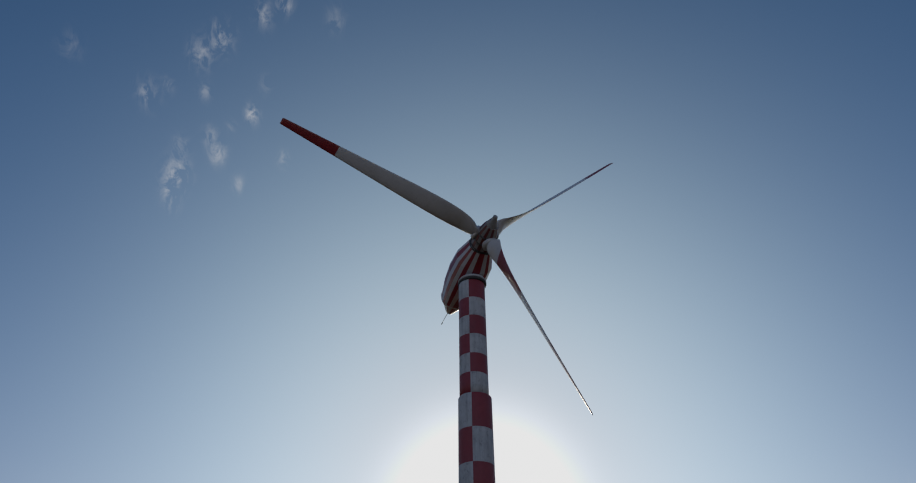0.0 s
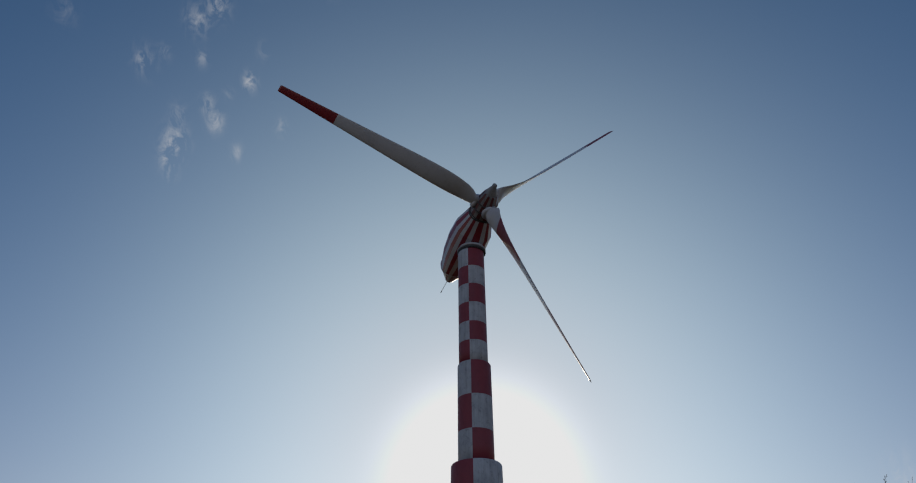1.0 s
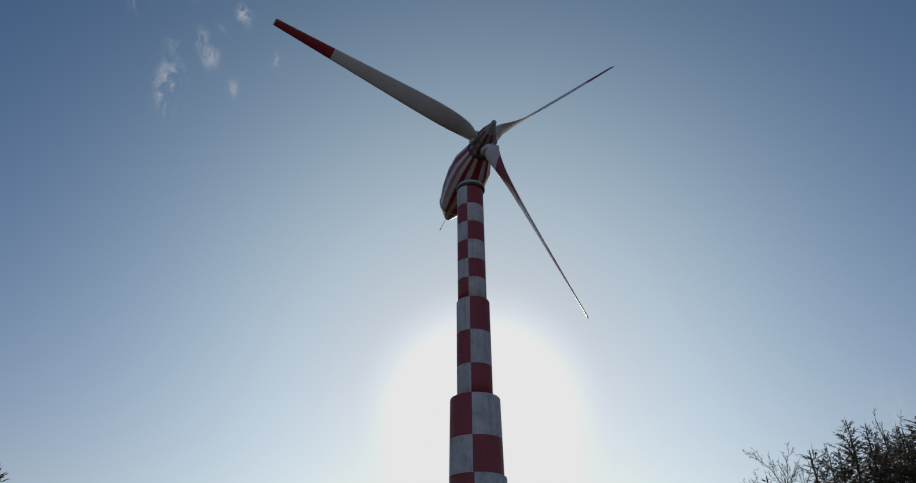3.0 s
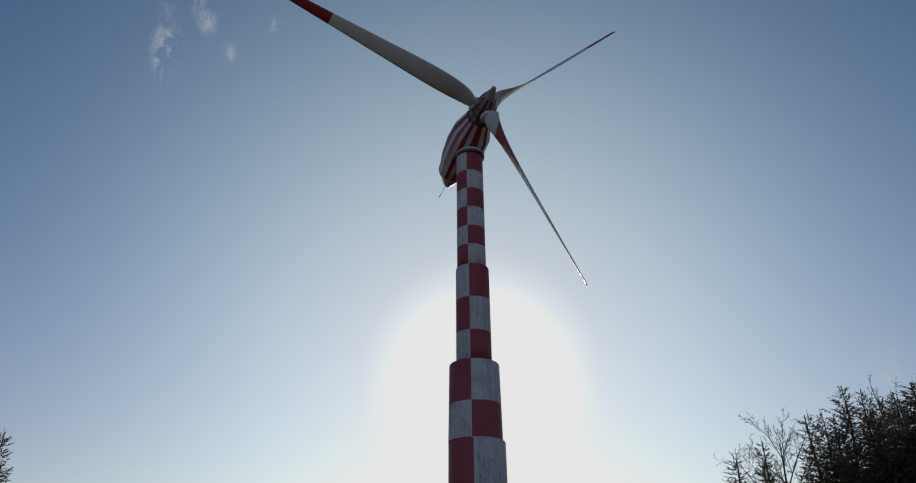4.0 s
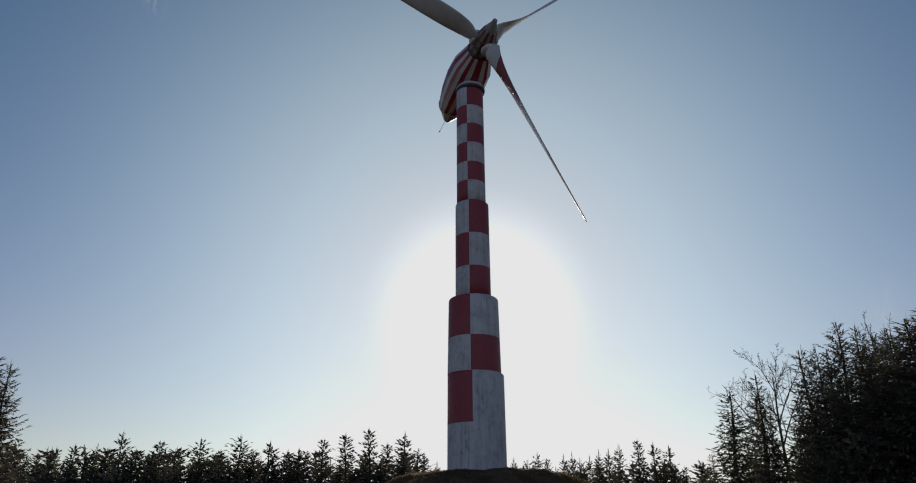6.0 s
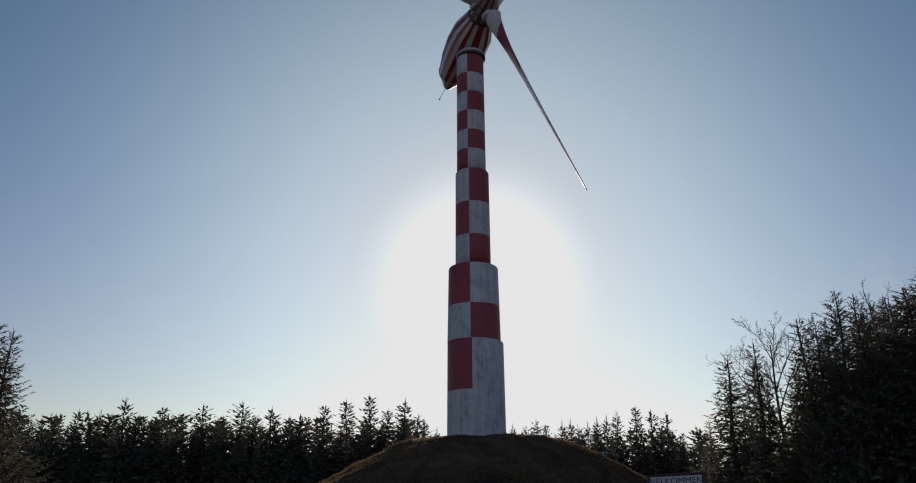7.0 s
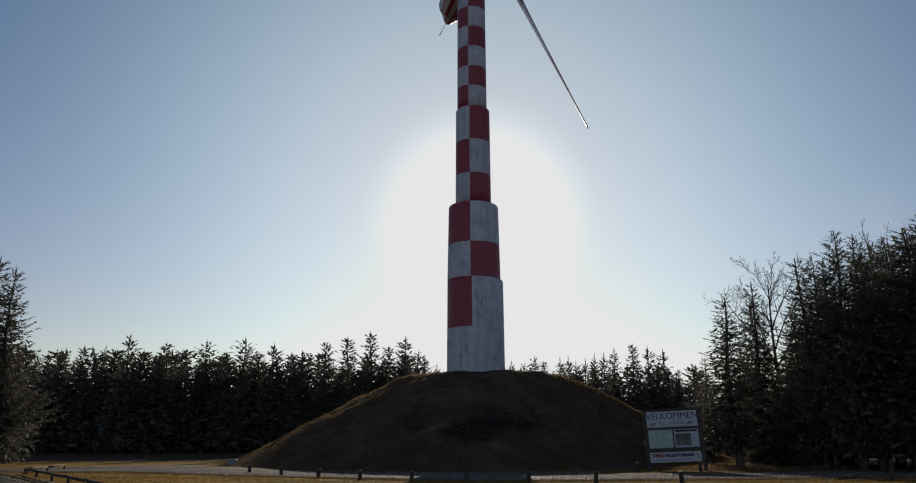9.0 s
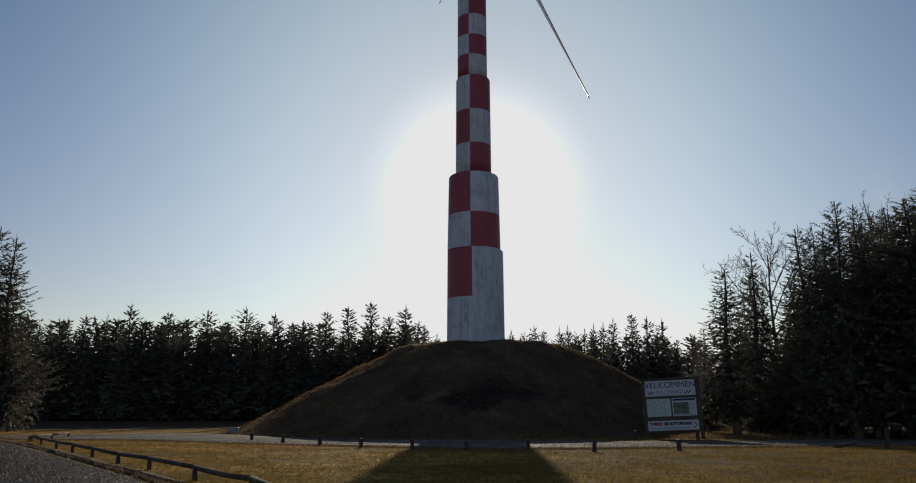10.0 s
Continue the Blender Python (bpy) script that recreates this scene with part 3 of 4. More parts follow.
def make_windmill():
    mill = thing("windmill", "tall red and white checked windmill with three blades", "windmill", at=Matrix.Translation((TOWER_X, TOWER_Y, 0)))
    tower_section(mill, BASE_Z - 1.2, 17.7, 2.90, 2.84, [17.7, 12.7], 1, "lowest drum, mostly bare white", 12.7).location.x = 0.13
    tower_section(mill, 17.55, 25.6, 2.72, 2.58, [25.6, 21.3, 17.7], 1, "")
    tower_section(mill, 25.45, 36.5, 1.86, 1.81, [36.5, 32.6, 28.9], 0, "")
    tower_section(mill, 36.35, 50.95, 1.59, 1.54, [50.95, 48.4, 46.0, 43.6, 41.2, 38.9], 0, "slim upper drum with six rows of checks").location.x = -0.07
    # thin conductors down the lowest drum
    for a in (-2.06, -1.83, -0.62):
        pts = [(2.905 * math.cos(a), 2.905 * math.sin(a), 7.6), (2.875 * math.cos(a), 2.875 * math.sin(a), 12.65)]
        part("conductor", tube("conductor", pts, 0.012, STEEL, 6), mill, "thin dark conductor strip")
    ring = part("yaw_ring", loft("yaw_ring", [circle(r, z, 48) for r, z in ((1.50, 50.85), (1.66, 50.9), (1.70, 51.0), (1.70, 51.12), (1.60, 51.2), (1.40, 51.25))], STEEL), mill, "dark steel bearing ring")
    nut = loft("bolt", [circle(0.06, 0, 6), circle(0.06, 0.09, 6)], STEEL, True, False)
    for k in range(28):
        a = 2 * math.pi * k / 28
        part("bolt", nut, ring, m=Matrix.Translation((1.62 * math.cos(a), 1.62 * math.sin(a), 50.8)))
    collar = [circle(1.60, 51.2, 48), circle(1.70, 51.24, 48), circle(1.70, 51.34, 48), circle(1.5, 51.6, 48)]
    part("collar", loft("collar", collar, WHITE_SHELL), mill, "white collar under the nacelle")
    top = Matrix.Translation((0, 0, 53.93)) @ pose(0, 0, 0, 0, 0, YAW) @ pose(0, 0, 0, -NOSE_UP, 0, 0)
    n = 24
    ribs = [(-8.35, 0.30, 0.15, 0.75), (-8.2, 0.5, 0.3, 0.95), (-6.4, 1.62, 1.6, 1.55), (-4.0, 2.1, 1.9, 2.15), (-1.4, 2.35, 2.0, 2.45), (0.9, 2.25, 1.85, 2.25), (3.1, 1.5, 1.4, 1.4), (3.25, 1.35, 1.25, 1.25)]
    me = loft("nacelle", [shell_ring(*r, n) for r in ribs], [WHITE_SHELL, RED_SHELL], True, False, lambda i, j: j % 2)
    part("nacelle", me, mill, "faceted nacelle with red and white stripes", top)
    # seams of the nacelle shell
    for s, h, u, d in ((-6.4, 1.64, 1.62, 1.57), (3.18, 1.47, 1.37, 1.37)):
        me = loft("shell_seam", [shell_ring(s + e, h + g, u + g, d + g, n) for e, g in ((-0.08, -0.05), (-0.06, 0.03), (0.06, 0.03), (0.08, -0.05))], STEEL if s > 0 else WHITE_SHELL, False, False)
        part("shell_seam", me, mill, m=top)
    rotor = top @ Matrix.Translation((0, -HUB_S, 0))
    m = 20
    hub = [(-1.25, 1.22), (-1.1, 1.38), (0.5, 1.30), (1.2, 1.10), (2.0, 0.86), (2.1, 0.78)]
    me = loft("hub", [[(r * math.cos(2 * math.pi * k / m), -s, r * math.sin(2 * math.pi * k / m)) for k in range(m)] for s, r in hub], [GRIME, HUB_RED], True, False, lambda i, j: j % 2)
    hub_ob = part("hub", me, mill, "grimy striped rotor hub", rotor)
    for s, r in ((-1.15, 1.42), (-0.2, 1.38), (0.75, 1.27)):
        me = loft("hub_band", [[(q * math.cos(2 * math.pi * k / 30), -s - e, q * math.sin(2 * math.pi * k / 30)) for k in range(30)] for e, q in ((-0.06, r - 0.1), (-0.05, r + 0.03), (0.05, r + 0.03), (0.06, r - 0.1))], STEEL, False)
        part("hub_band", me, hub_ob)
    nose = [(2.0, 0.74), (2.2, 0.72), (2.6, 0.50), (3.0, 0.31), (3.3, 0.27), (3.36, 0.2)]
    me = loft("nose_cone", [[(r * math.cos(2 * math.pi * k / 24), -s, r * math.sin(2 * math.pi * k / 24) + 0.12 * (s - 2.0)) for k in range(24)] for s, r in nose], GRIME)
    part("nose_cone", me, mill, "grey pointed nose cone", rotor)
    # rotor: x along the blade, z towards the nose
    disc = rotor @ pose(0, 0, 0, 90, 0, 0)
    for angle, reds, label in ((161.7, [(19.9, 27.0)], "white blade with a red tip"),
                               (283.4, [(4.2, 11.0), (17.9, 27.0)], "white blade with a red inner band and red tip"),
                               (42.2, [(20.2, 27.0)], "white blade with a red tip")):
        make_blade(mill, angle, reds, label).matrix_basis = disc @ pose(0, 0, 0, 0, 0, angle) @ pose(0, 0, 0, 0, -CONE, 0)
        c = [[(s, r * math.cos(2 * math.pi * k / 24), r * math.sin(2 * math.pi * k / 24)) for k in range(24)] for s, r in ((0.6, 0.80), (1.15, 0.80), (1.25, 0.90), (1.42, 0.90), (1.5, 0.80), (1.6, 0.76))]
        part("blade_collar", loft("blade_collar", c, WHITE_SHELL), mill, "", disc @ pose(0, 0, 0, 0, 0, angle) @ pose(0, 0, 0, 0, -CONE, 0))
    mast = part("wind_vane", tube("wind_vane", [(0, 8.2, -0.35), (-0.25, 9.0, -0.75), (-0.45, 9.9, -1.2)], 0.03, STEEL, 6), mill, "thin measuring mast at the tail", top)
    part("vane_tip", tube("vane_tip", [(-0.42, 9.75, -1.13), (-0.5, 10.0, -1.24)], [0.07, 0.05], STEEL, 6), mast)


make_windmill()

# ---- welcome sign ----
def words(name, text, height, mat, parent, m, depth=0.004, wide=1.0, bold=0.0):
    """Raised lettering, each letter a part."""
    def form(body):
        cu = bpy.data.curves.new(name, "FONT")
        cu.body, cu.size, cu.align_y, cu.extrude, cu.space_character, cu.offset = body, height / 0.72, "CENTER", depth, wide, bold
        ob = new(name, cu)
        me = bpy.data.meshes.new_from_object(ob.evaluated_get(bpy.context.evaluated_depsgraph_get()))
        bpy.data.objects.remove(ob)
        xs = [v.co.x for v in me.vertices]
        return me, min(xs), max(xs)
    full = form(text)
    mid = 0.5 * (full[1] + full[2])
    for i, ch in enumerate(text):
        if ch == " ":
            continue
        me, x0, x1 = form(ch)
        end = form(text[:i + 1])[2]
        me.materials.clear()
        me.materials.append(mat)
        part(name, me, parent, m=m @ Matrix.Translation((end - x1 - mid, 0, 0)))


def make_sign():
    at = pose(14.72, 53.3, -0.06, 0, 0, -13) @ pose(0, 0, 0, 0, -2.4, 0)
    sign = thing("welcome_sign", "dark-framed welcome sign board with white panels on posts", "sign", at=at)
    stand = pose(0, 0, 0, 90, 0, 0)
    for x, h in ((-1.74, 4.05), (1.90, 4.08)):
        part("post", block("post", (0.26, 0.16, h + 0.3), SIGN_FRAME, 0.015), sign, m=pose(x, 0.06, h / 2 - 0.15))
    part("backing", block("backing", (3.66, 0.05, 3.5), SIGN_FRAME, 0.01), sign, "black-stained back board", pose(0.08, 0, 2.32))
    part("top_cap", block("top_cap", (4.1, 0.26, 0.10), SIGN_FRAME, 0.012), sign, m=pose(0.08, 0.02, 4.13))
    top = part("title_panel", block("title_panel", (3.36, 0.03, 1.05), SIGN_WHITE, 0.006), sign, "white title panel with dark lettering", pose(0.03, -0.045, 3.48))
    words("letter", "VELKOMMEN", 0.42, SIGN_INK, top, pose(0, -0.02, 0.20) @ stand, wide=1.0)
    words("letter", "TIL  TVIND", 0.21, SIGN_INK, top, pose(-0.05, -0.02, -0.28) @ stand, wide=1.25)
    chip = block("check", (0.10, 0.008, 0.10), SIGN_INK, 0)
    for cx in (-1.25, 1.22):
        for i in range(4):
            for j in range(2):
                if (i + j) % 2 == 0:
                    part("check", chip, top, m=pose(cx - 0.2 + 0.1 * i, -0.019, -0.36 + 0.1 * j))
    plan = part("map_panel", block("map_panel", (1.60, 0.03, 1.2), SIGN_GREEN, 0.006), sign, "pale green site map panel", pose(-0.82, -0.045, 2.18))
    rng = random.Random(5)
    for k in range(34):
        s = (rng.uniform(0.05, 0.2), 0.008, rng.uniform(0.03, 0.10))
        part("map_mark", block("map_mark", s, SIGN_BLUE if k % 3 == 0 else SIGN_WHITE, 0), plan, m=pose(rng.uniform(-0.68, 0.68), -0.018, rng.uniform(-0.42, 0.42), 0, rng.uniform(-60, 60), 0))
    news = part("photo_panel", block("photo_panel", (1.60, 0.03, 1.2), SIGN_WHITE, 0.006), sign, "white panel with a dark photo", pose(0.88, -0.045, 2.18))
    part("heading_bar", block("heading_bar", (1.46, 0.008, 0.13), SIGN_INK, 0), news, m=pose(0, -0.018, 0.49))
    part("photo", block("photo", (1.02, 0.008, 0.78), SIGN_PHOTO, 0), news, "faded dark photograph", pose(-0.22, -0.018, -0.08))
    for k in range(6):
        part("text_bar", block("text_bar", (0.38 - 0.05 * (k % 3), 0.006, 0.035), SIGN_BLUE, 0), news, m=pose(0.50, -0.018, 0.22 - 0.09 * k))
    part("text_bar", block("text_bar", (1.40, 0.006, 0.05), SIGN_BLUE, 0), news, m=pose(0, -0.018, -0.53))
    park = part("direction_panel", block("direction_panel", (3.36, 0.03, 0.66), SIGN_WHITE, 0.006), sign, "white direction panel with an arrow", pose(0.03, -0.045, 0.97))
    words("letter", "TVIND", 0.21, SIGN_RED, park, pose(-1.14, -0.02, 0.10) @ stand, 0.01, 1.0, 0.018)
    words("letter", "SKULPTURPARK", 0.19, SIGN_INK, park, pose(0.33, -0.02, 0.10) @ stand, 0.01, 0.98, 0.016)
    part("text_bar", block("text_bar", (2.60, 0.006, 0.10), SIGN_BLUE, 0), park, m=pose(-0.22, -0.018, -0.18))
    for s in (1, -1):
        part("arrow", block("arrow", (0.30, 0.008, 0.05), SIGN_INK, 0), park, m=pose(1.46, -0.018, 0.09 * s + 0.0, 0, 45 * s, 0))
    part("side_plate", block("side_plate", (0.03, 0.14, 0.42), SIGN_WHITE, 0.005), sign, "small pale plate on the post's edge", pose(-1.90, 0.06, 1.95))
    for x in (-1.0, -0.4):
        part("stake", tube("stake", [(x, 0.1, -0.1), (x, 0.1, 0.75)], 0.025, TIMBER, 6), sign)


make_sign()


# ---- posts, rails and small things by the road ----
def make_bollards():
    spots = [(-13.9, 52.4, 0.50, 1), (-10.9, 48.4, 0.52, -1), (-8.0, 45.0, 0.55, 2), (-5.4, 43.1, 0.50, -2), (-2.5, 41.9, 0.50, 1), (0.4, 40.9, 0.48, 0), (3.6, 40.7, 0.50, 1),
             (6.7, 38.7, 0.58, -4), (11.0, 39.0, 0.56, -6), (11.7, 51.8, 0.62, -2), (16.05, 52.4, 0.60, 0), (-46.0, 66.0, 0.5, 0)]
    for x, y, h, lean in spots:
        near = y
        x, y = lay(x, y)
        h, w = h * y / near, y / near
        b = thing("bollard", "short round weathered timber bollard beside the gravel road", "bollard", "bollards along the road", at=pose(x, y, rise(x, y), 0, lean, x * 40))
        rings = [circle(r * w, z, 12) for r, z in ((0.115, -0.15), (0.118, 0.0), (0.11, h * 0.6), (0.108, h - 0.03), (0.085, h))]
        part("shaft", loft("shaft", rings, TIMBER), b)
        part("cut_top", loft("cut_top", [circle(0.09 * w, h - 0.005, 12), circle(0.085 * w, h + 0.006, 12)], CUT, True, False), b)
    post = thing("marker_post", "tall leaning timber post at the road's edge", "post", at=pose(*lay(22.6, 41.3), rise(*lay(22.6, 41.3)), 0, 4, 0))
    part("shaft", loft("shaft", [circle(r, z, 12) for r, z in ((0.105, -0.2), (0.10, 0.35), (0.09, 0.9), (0.075, 0.96))], TIMBER), post)
    log = new("fallen_log", tube("fallen_log", [(*lay(x, y), rise(*lay(x, y)) + z) for x, y, z in ((19.7, 41.1, 0.10), (20.2, 41.25, 0.13), (20.7, 41.45, 0.20), (21.1, 41.6, 0.25))], [0.06, 0.08, 0.08, 0.07], TIMBER, 10))
    tagged(log, "short dark timber log lying on the lawn", "log")


def make_rail(points, name_label):
    points = [lay(*q) for q in points]
    fence = thing("rail_fence", name_label, "fence", "low rail fences", at=Matrix.Translation((points[0][0], points[0][1], 0)))
    o = Vector((points[0][0], points[0][1], 0))
    rng = random.Random(len(points))
    tops = []
    for x, y in points:
        z = rise(x, y)
        me = loft("post", [circle(r, h, 10) for r, h in ((0.07, -0.15), (0.07, 0.1), (0.065, 0.27), (0.05, 0.29))], TIMBER)
        part("post", me, fence, m=Matrix.Translation(Vector((x, y, z)) - o) @ pose(0, 0, 0, rng.uniform(-3, 3), rng.uniform(-3, 3), 0))
        tops.append((x - o.x, y - o.y, z + 0.325 + rng.uniform(-0.02, 0.02)))
    for i, (p, q) in enumerate(zip(tops, tops[1:])):
        p, q = Vector(p), Vector(q)
        over = (q - p).normalized() * 0.06
        bow = Vector((rng.uniform(-0.05, 0.05), rng.uniform(-0.05, 0.05), rng.uniform(-0.04, 0.03)))
        part("rail", tube("rail", [p - over, p * 0.66 + q * 0.34 + bow, p * 0.33 + q * 0.67 + bow, q + over], [0.068, 0.065, 0.063, 0.06], TIMBER, 10), fence)


make_bollards()
make_rail([(-27.4, 49.8), (-24.6, 46.0), (-21.3, 41.4), (-18.9, 38.3), (-16.5, 35.3), (-13.8, 31.8), (-11.3, 28.7), (-8.2, 24.5), (-5.4, 20.6), (-3.4, 17.0)], "low weathered timber rail on posts edging the lawn")
make_rail([(-27.6, 50.4), (-28.4, 54.4), (-29.2, 58.3)], "short low timber rail turning towards the road")


def make_box():
    box = thing("utility_box", "small light grey metal box at the mound's foot", "box", at=pose(-18.6, 64.5, rise(-18.6, 64.5), 0, 0, 12))
    part("body", block("body", (0.66, 0.42, 0.46), BOX_PAINT, 0.02), box, m=pose(0, 0, 0.21))
    part("lid", block("lid", (0.72, 0.48, 0.05), BOX_PAINT, 0.015), box, m=pose(0, 0, 0.465))


make_box()


# ---- trees ----
def crown_mesh(name, seed, height, radius, low, gaps, droop, lift, mat, taper=1.0, lopsided=0.0, coarse=1.0):
    """Whorls of boughs that sag and turn up at the tip, each a flat fan of needled twigs with shoots and hanging tassels."""
    rng = random.Random(seed)
    verts, faces = [], []
    up = Vector((0, 0, 1))

    slender = 0.56 if coarse < 1 else 0.78 if coarse < 2 else 1.0

    def twig(p, d, length, width):
        d = d.normalized()
        side = d.cross(up)
        side = side.normalized() if side.length > 1e-3 else Vector((1, 0, 0))
        roll = rng.uniform(-1.1, 1.1)
        side = (side * math.cos(roll) + d.cross(side) * math.sin(roll)) * width * slender * coarse ** 0.8
        k = len(verts)
        verts.extend((p - side * 0.3, p + d * length * 0.45 + side, p + d * length, p + d * length * 0.5 - side))
        faces.append((k, k + 1, k + 2, k + 3))

    def bough(z, f, a, long):
        out = Vector((math.cos(a), math.sin(a), 0))
        across = Vector((-out.y, out.x, 0))
        pitch = lift * f ** 2 - droop * (1 - f)
        at = lambda g: Vector((0, 0, z + long * (pitch * g - 0.22 * (1 - f) * g * (1 - g) * 2 + 0.20 * g ** 3))) + out * long * g
        steps = max(2, int(long / (0.19 * coarse)))
        for i in range(steps):
            g = (i + rng.uniform(0.3, 1.0)) / steps
            p, q = at(g), at(min(1.0, g + 0.1))
            along = (q - p).normalized() if (q - p).length > 1e-4 else out
            left = long * (1 - g)
            fan = 0.15 + min(0.60 if coarse > 1 else 0.32, 0.50 * left) * (1 - 0.6 * f)
            for side in (-1, 1) * (2 if coarse < 1 else 1):
                if rng.random() < 0.12 + gaps * 0.5:
                    continue
                d = along * rng.uniform(0.5, 1.0) + across * side * rng.uniform(0.5, 1.0) + up * rng.uniform(-0.35, 0.22)
                fl = fan * rng.uniform(0.6, 1.25)
                twig(p, d, fl, 0.042 + (0.10 if coarse > 1 else 0.065) * fl)
                if fl > 0.34 and coarse < 1.6:
                    m = p + d.normalized() * fl * 0.5
                    for _ in range(2):
                        e = d + across * rng.uniform(-0.8, 0.8) + along * rng.uniform(-0.2, 0.7) + up * rng.uniform(-0.4, 0.3)
                        twig(m, e, fl * rng.uniform(0.4, 0.65), 0.05)
            twig(p, along + up * rng.uniform(-0.1, 0.12), 0.36 * coarse ** 0.5, 0.075)
            if rng.random() < 0.75 * (1 - f) + 0.15:
                twig(p, out * rng.uniform(-0.1, 0.5) + across * rng.uniform(-0.4, 0.4) - up, rng.uniform(0.18, 0.5) * (1 - 0.6 * f) * coarse ** 0.4, 0.07 + 0.08 * (1 - g))
        tip = at(1.0)
        for _ in range(3):
            twig(tip, out + across * rng.uniform(-0.45, 0.45) + up * rng.uniform(0.0, 0.25 + 0.5 * f), rng.uniform(0.16, 0.36), 0.036)

    z = low
    while z < height - 0.55:
        f = (z - low) / (height - low)
        reach = radius * (1 - f) ** (taper + 0.25 * f) * min(1.0, 0.62 + 2.2 * f) + 0.16
        count = 5 + int(3 * (1 - f))
        turn = rng.uniform(0, 6.28)
        for b in range(count):
            if rng.random() < gaps:
                continue
            a = turn + 2 * math.pi * b / count + rng.uniform(-0.3, 0.3)
            bough(z + rng.uniform(-0.16, 0.16), f, a, reach * rng.uniform(0.5, 1.25) * (1 + lopsided * math.cos(a - 2.6)))
        for b in range(3 if f < 0.88 else 1):
            if rng.random() > gaps * 1.4:
                bough(z + rng.uniform(0.12, 0.4), f, rng.uniform(0, 6.28), reach * rng.uniform(0.3, 0.7))
        # needled inner twigs that close the crown
        plump, stub = (1.0, 1.0) if coarse > 1 else (0.75, 0.62)
        for b in range(int((88 if coarse < 1 else 34) * (1.0 if gaps < 0.2 else 0.12) * (1 - f) ** 0.7 / coarse ** 0.6) + 2):
            a, r = rng.uniform(0, 6.28), reach * rng.uniform(0.05, 0.74)
            out = Vector((math.cos(a), math.sin(a), 0))
            sag = -droop * r + 0.5 * lift * f * f * r
            twig(out * r + up * (z + sag + rng.uniform(-0.25, 0.25)), out * rng.uniform(0.2, 1.0) + up * rng.uniform(-1.0, 0.1) + Vector((rng.uniform(-0.6, 0.6), rng.uniform(-0.6, 0.6), 0)), (0.30 + 0.5 * (1 - f)) * stub * min(1.0, reach + 0.2), (0.10 + 0.20 * (1 - f)) * plump * min(1.0, reach + 0.2))
        z += (0.46 + 0.16 * rng.random()) * coarse ** 0.55 * (1.0 - 0.25 * f)
    # the leader and its upright shoots
    for k in range(9):
        a = rng.uniform(0, 6.28)
        z = height - rng.uniform(0.25, 1.3)
        twig(Vector((0, 0, z)), Vector((math.cos(a), math.sin(a), rng.uniform(0.5, 1.3))), rng.uniform(0.22, 0.5), 0.034)
    twig(Vector((0, 0, height - 0.9)), Vector((0.05, 0.02, 1)), 1.35, 0.045)
    return mesh_of(name, verts, faces, mat)


def trunk_mesh(name, seed, height, base, boughs, mat, spread_=0.9, low=1.2):
    """A tapered stem and the bare limbs that show in the gaps."""
    rng = random.Random(seed)
    verts, faces = [], []

    def limb(pts, r0, r1, sides):
        start = len(verts)
        for i, p in enumerate(pts):
            d = (pts[min(i + 1, len(pts) - 1)] - pts[max(i - 1, 0)]).normalized()
            a = d.orthogonal().normalized()
            b = d.cross(a)
            r = r0 + (r1 - r0) * i / (len(pts) - 1)
            for k in range(sides):
                t = 2 * math.pi * k / sides
                verts.append(p + r * (math.cos(t) * a + math.sin(t) * b))
        for i in range(len(pts) - 1):
            for k in range(sides):
                faces.append((start + i * sides + k, start + i * sides + (k + 1) % sides, start + (i + 1) * sides + (k + 1) % sides, start + (i + 1) * sides + k))
    stem = [Vector((0.12 * math.sin(z * 0.5 + seed), 0.12 * math.cos(z * 0.4 + seed), z)) for z in [-0.3 + (height + 0.3) * i / 14 for i in range(15)]]
    limb(stem, base, 0.02, 8)
    for k in range(boughs):
        f = rng.uniform(low / height, 0.93)
        a = rng.uniform(0, 6.28)
        long = spread_ * (1 - f) ** 0.8 * rng.uniform(0.4, 0.95)
        p = Vector((0, 0, f * height))
        o = Vector((math.cos(a), math.sin(a), rng.uniform(-0.25, 0.15)))
        limb([p, p + o * long * 0.5, p + o * long + Vector((0, 0, 0.05))], 0.035 * (1.2 - f), 0.008, 4)
    return mesh_of(name, verts, faces, mat, None, True)


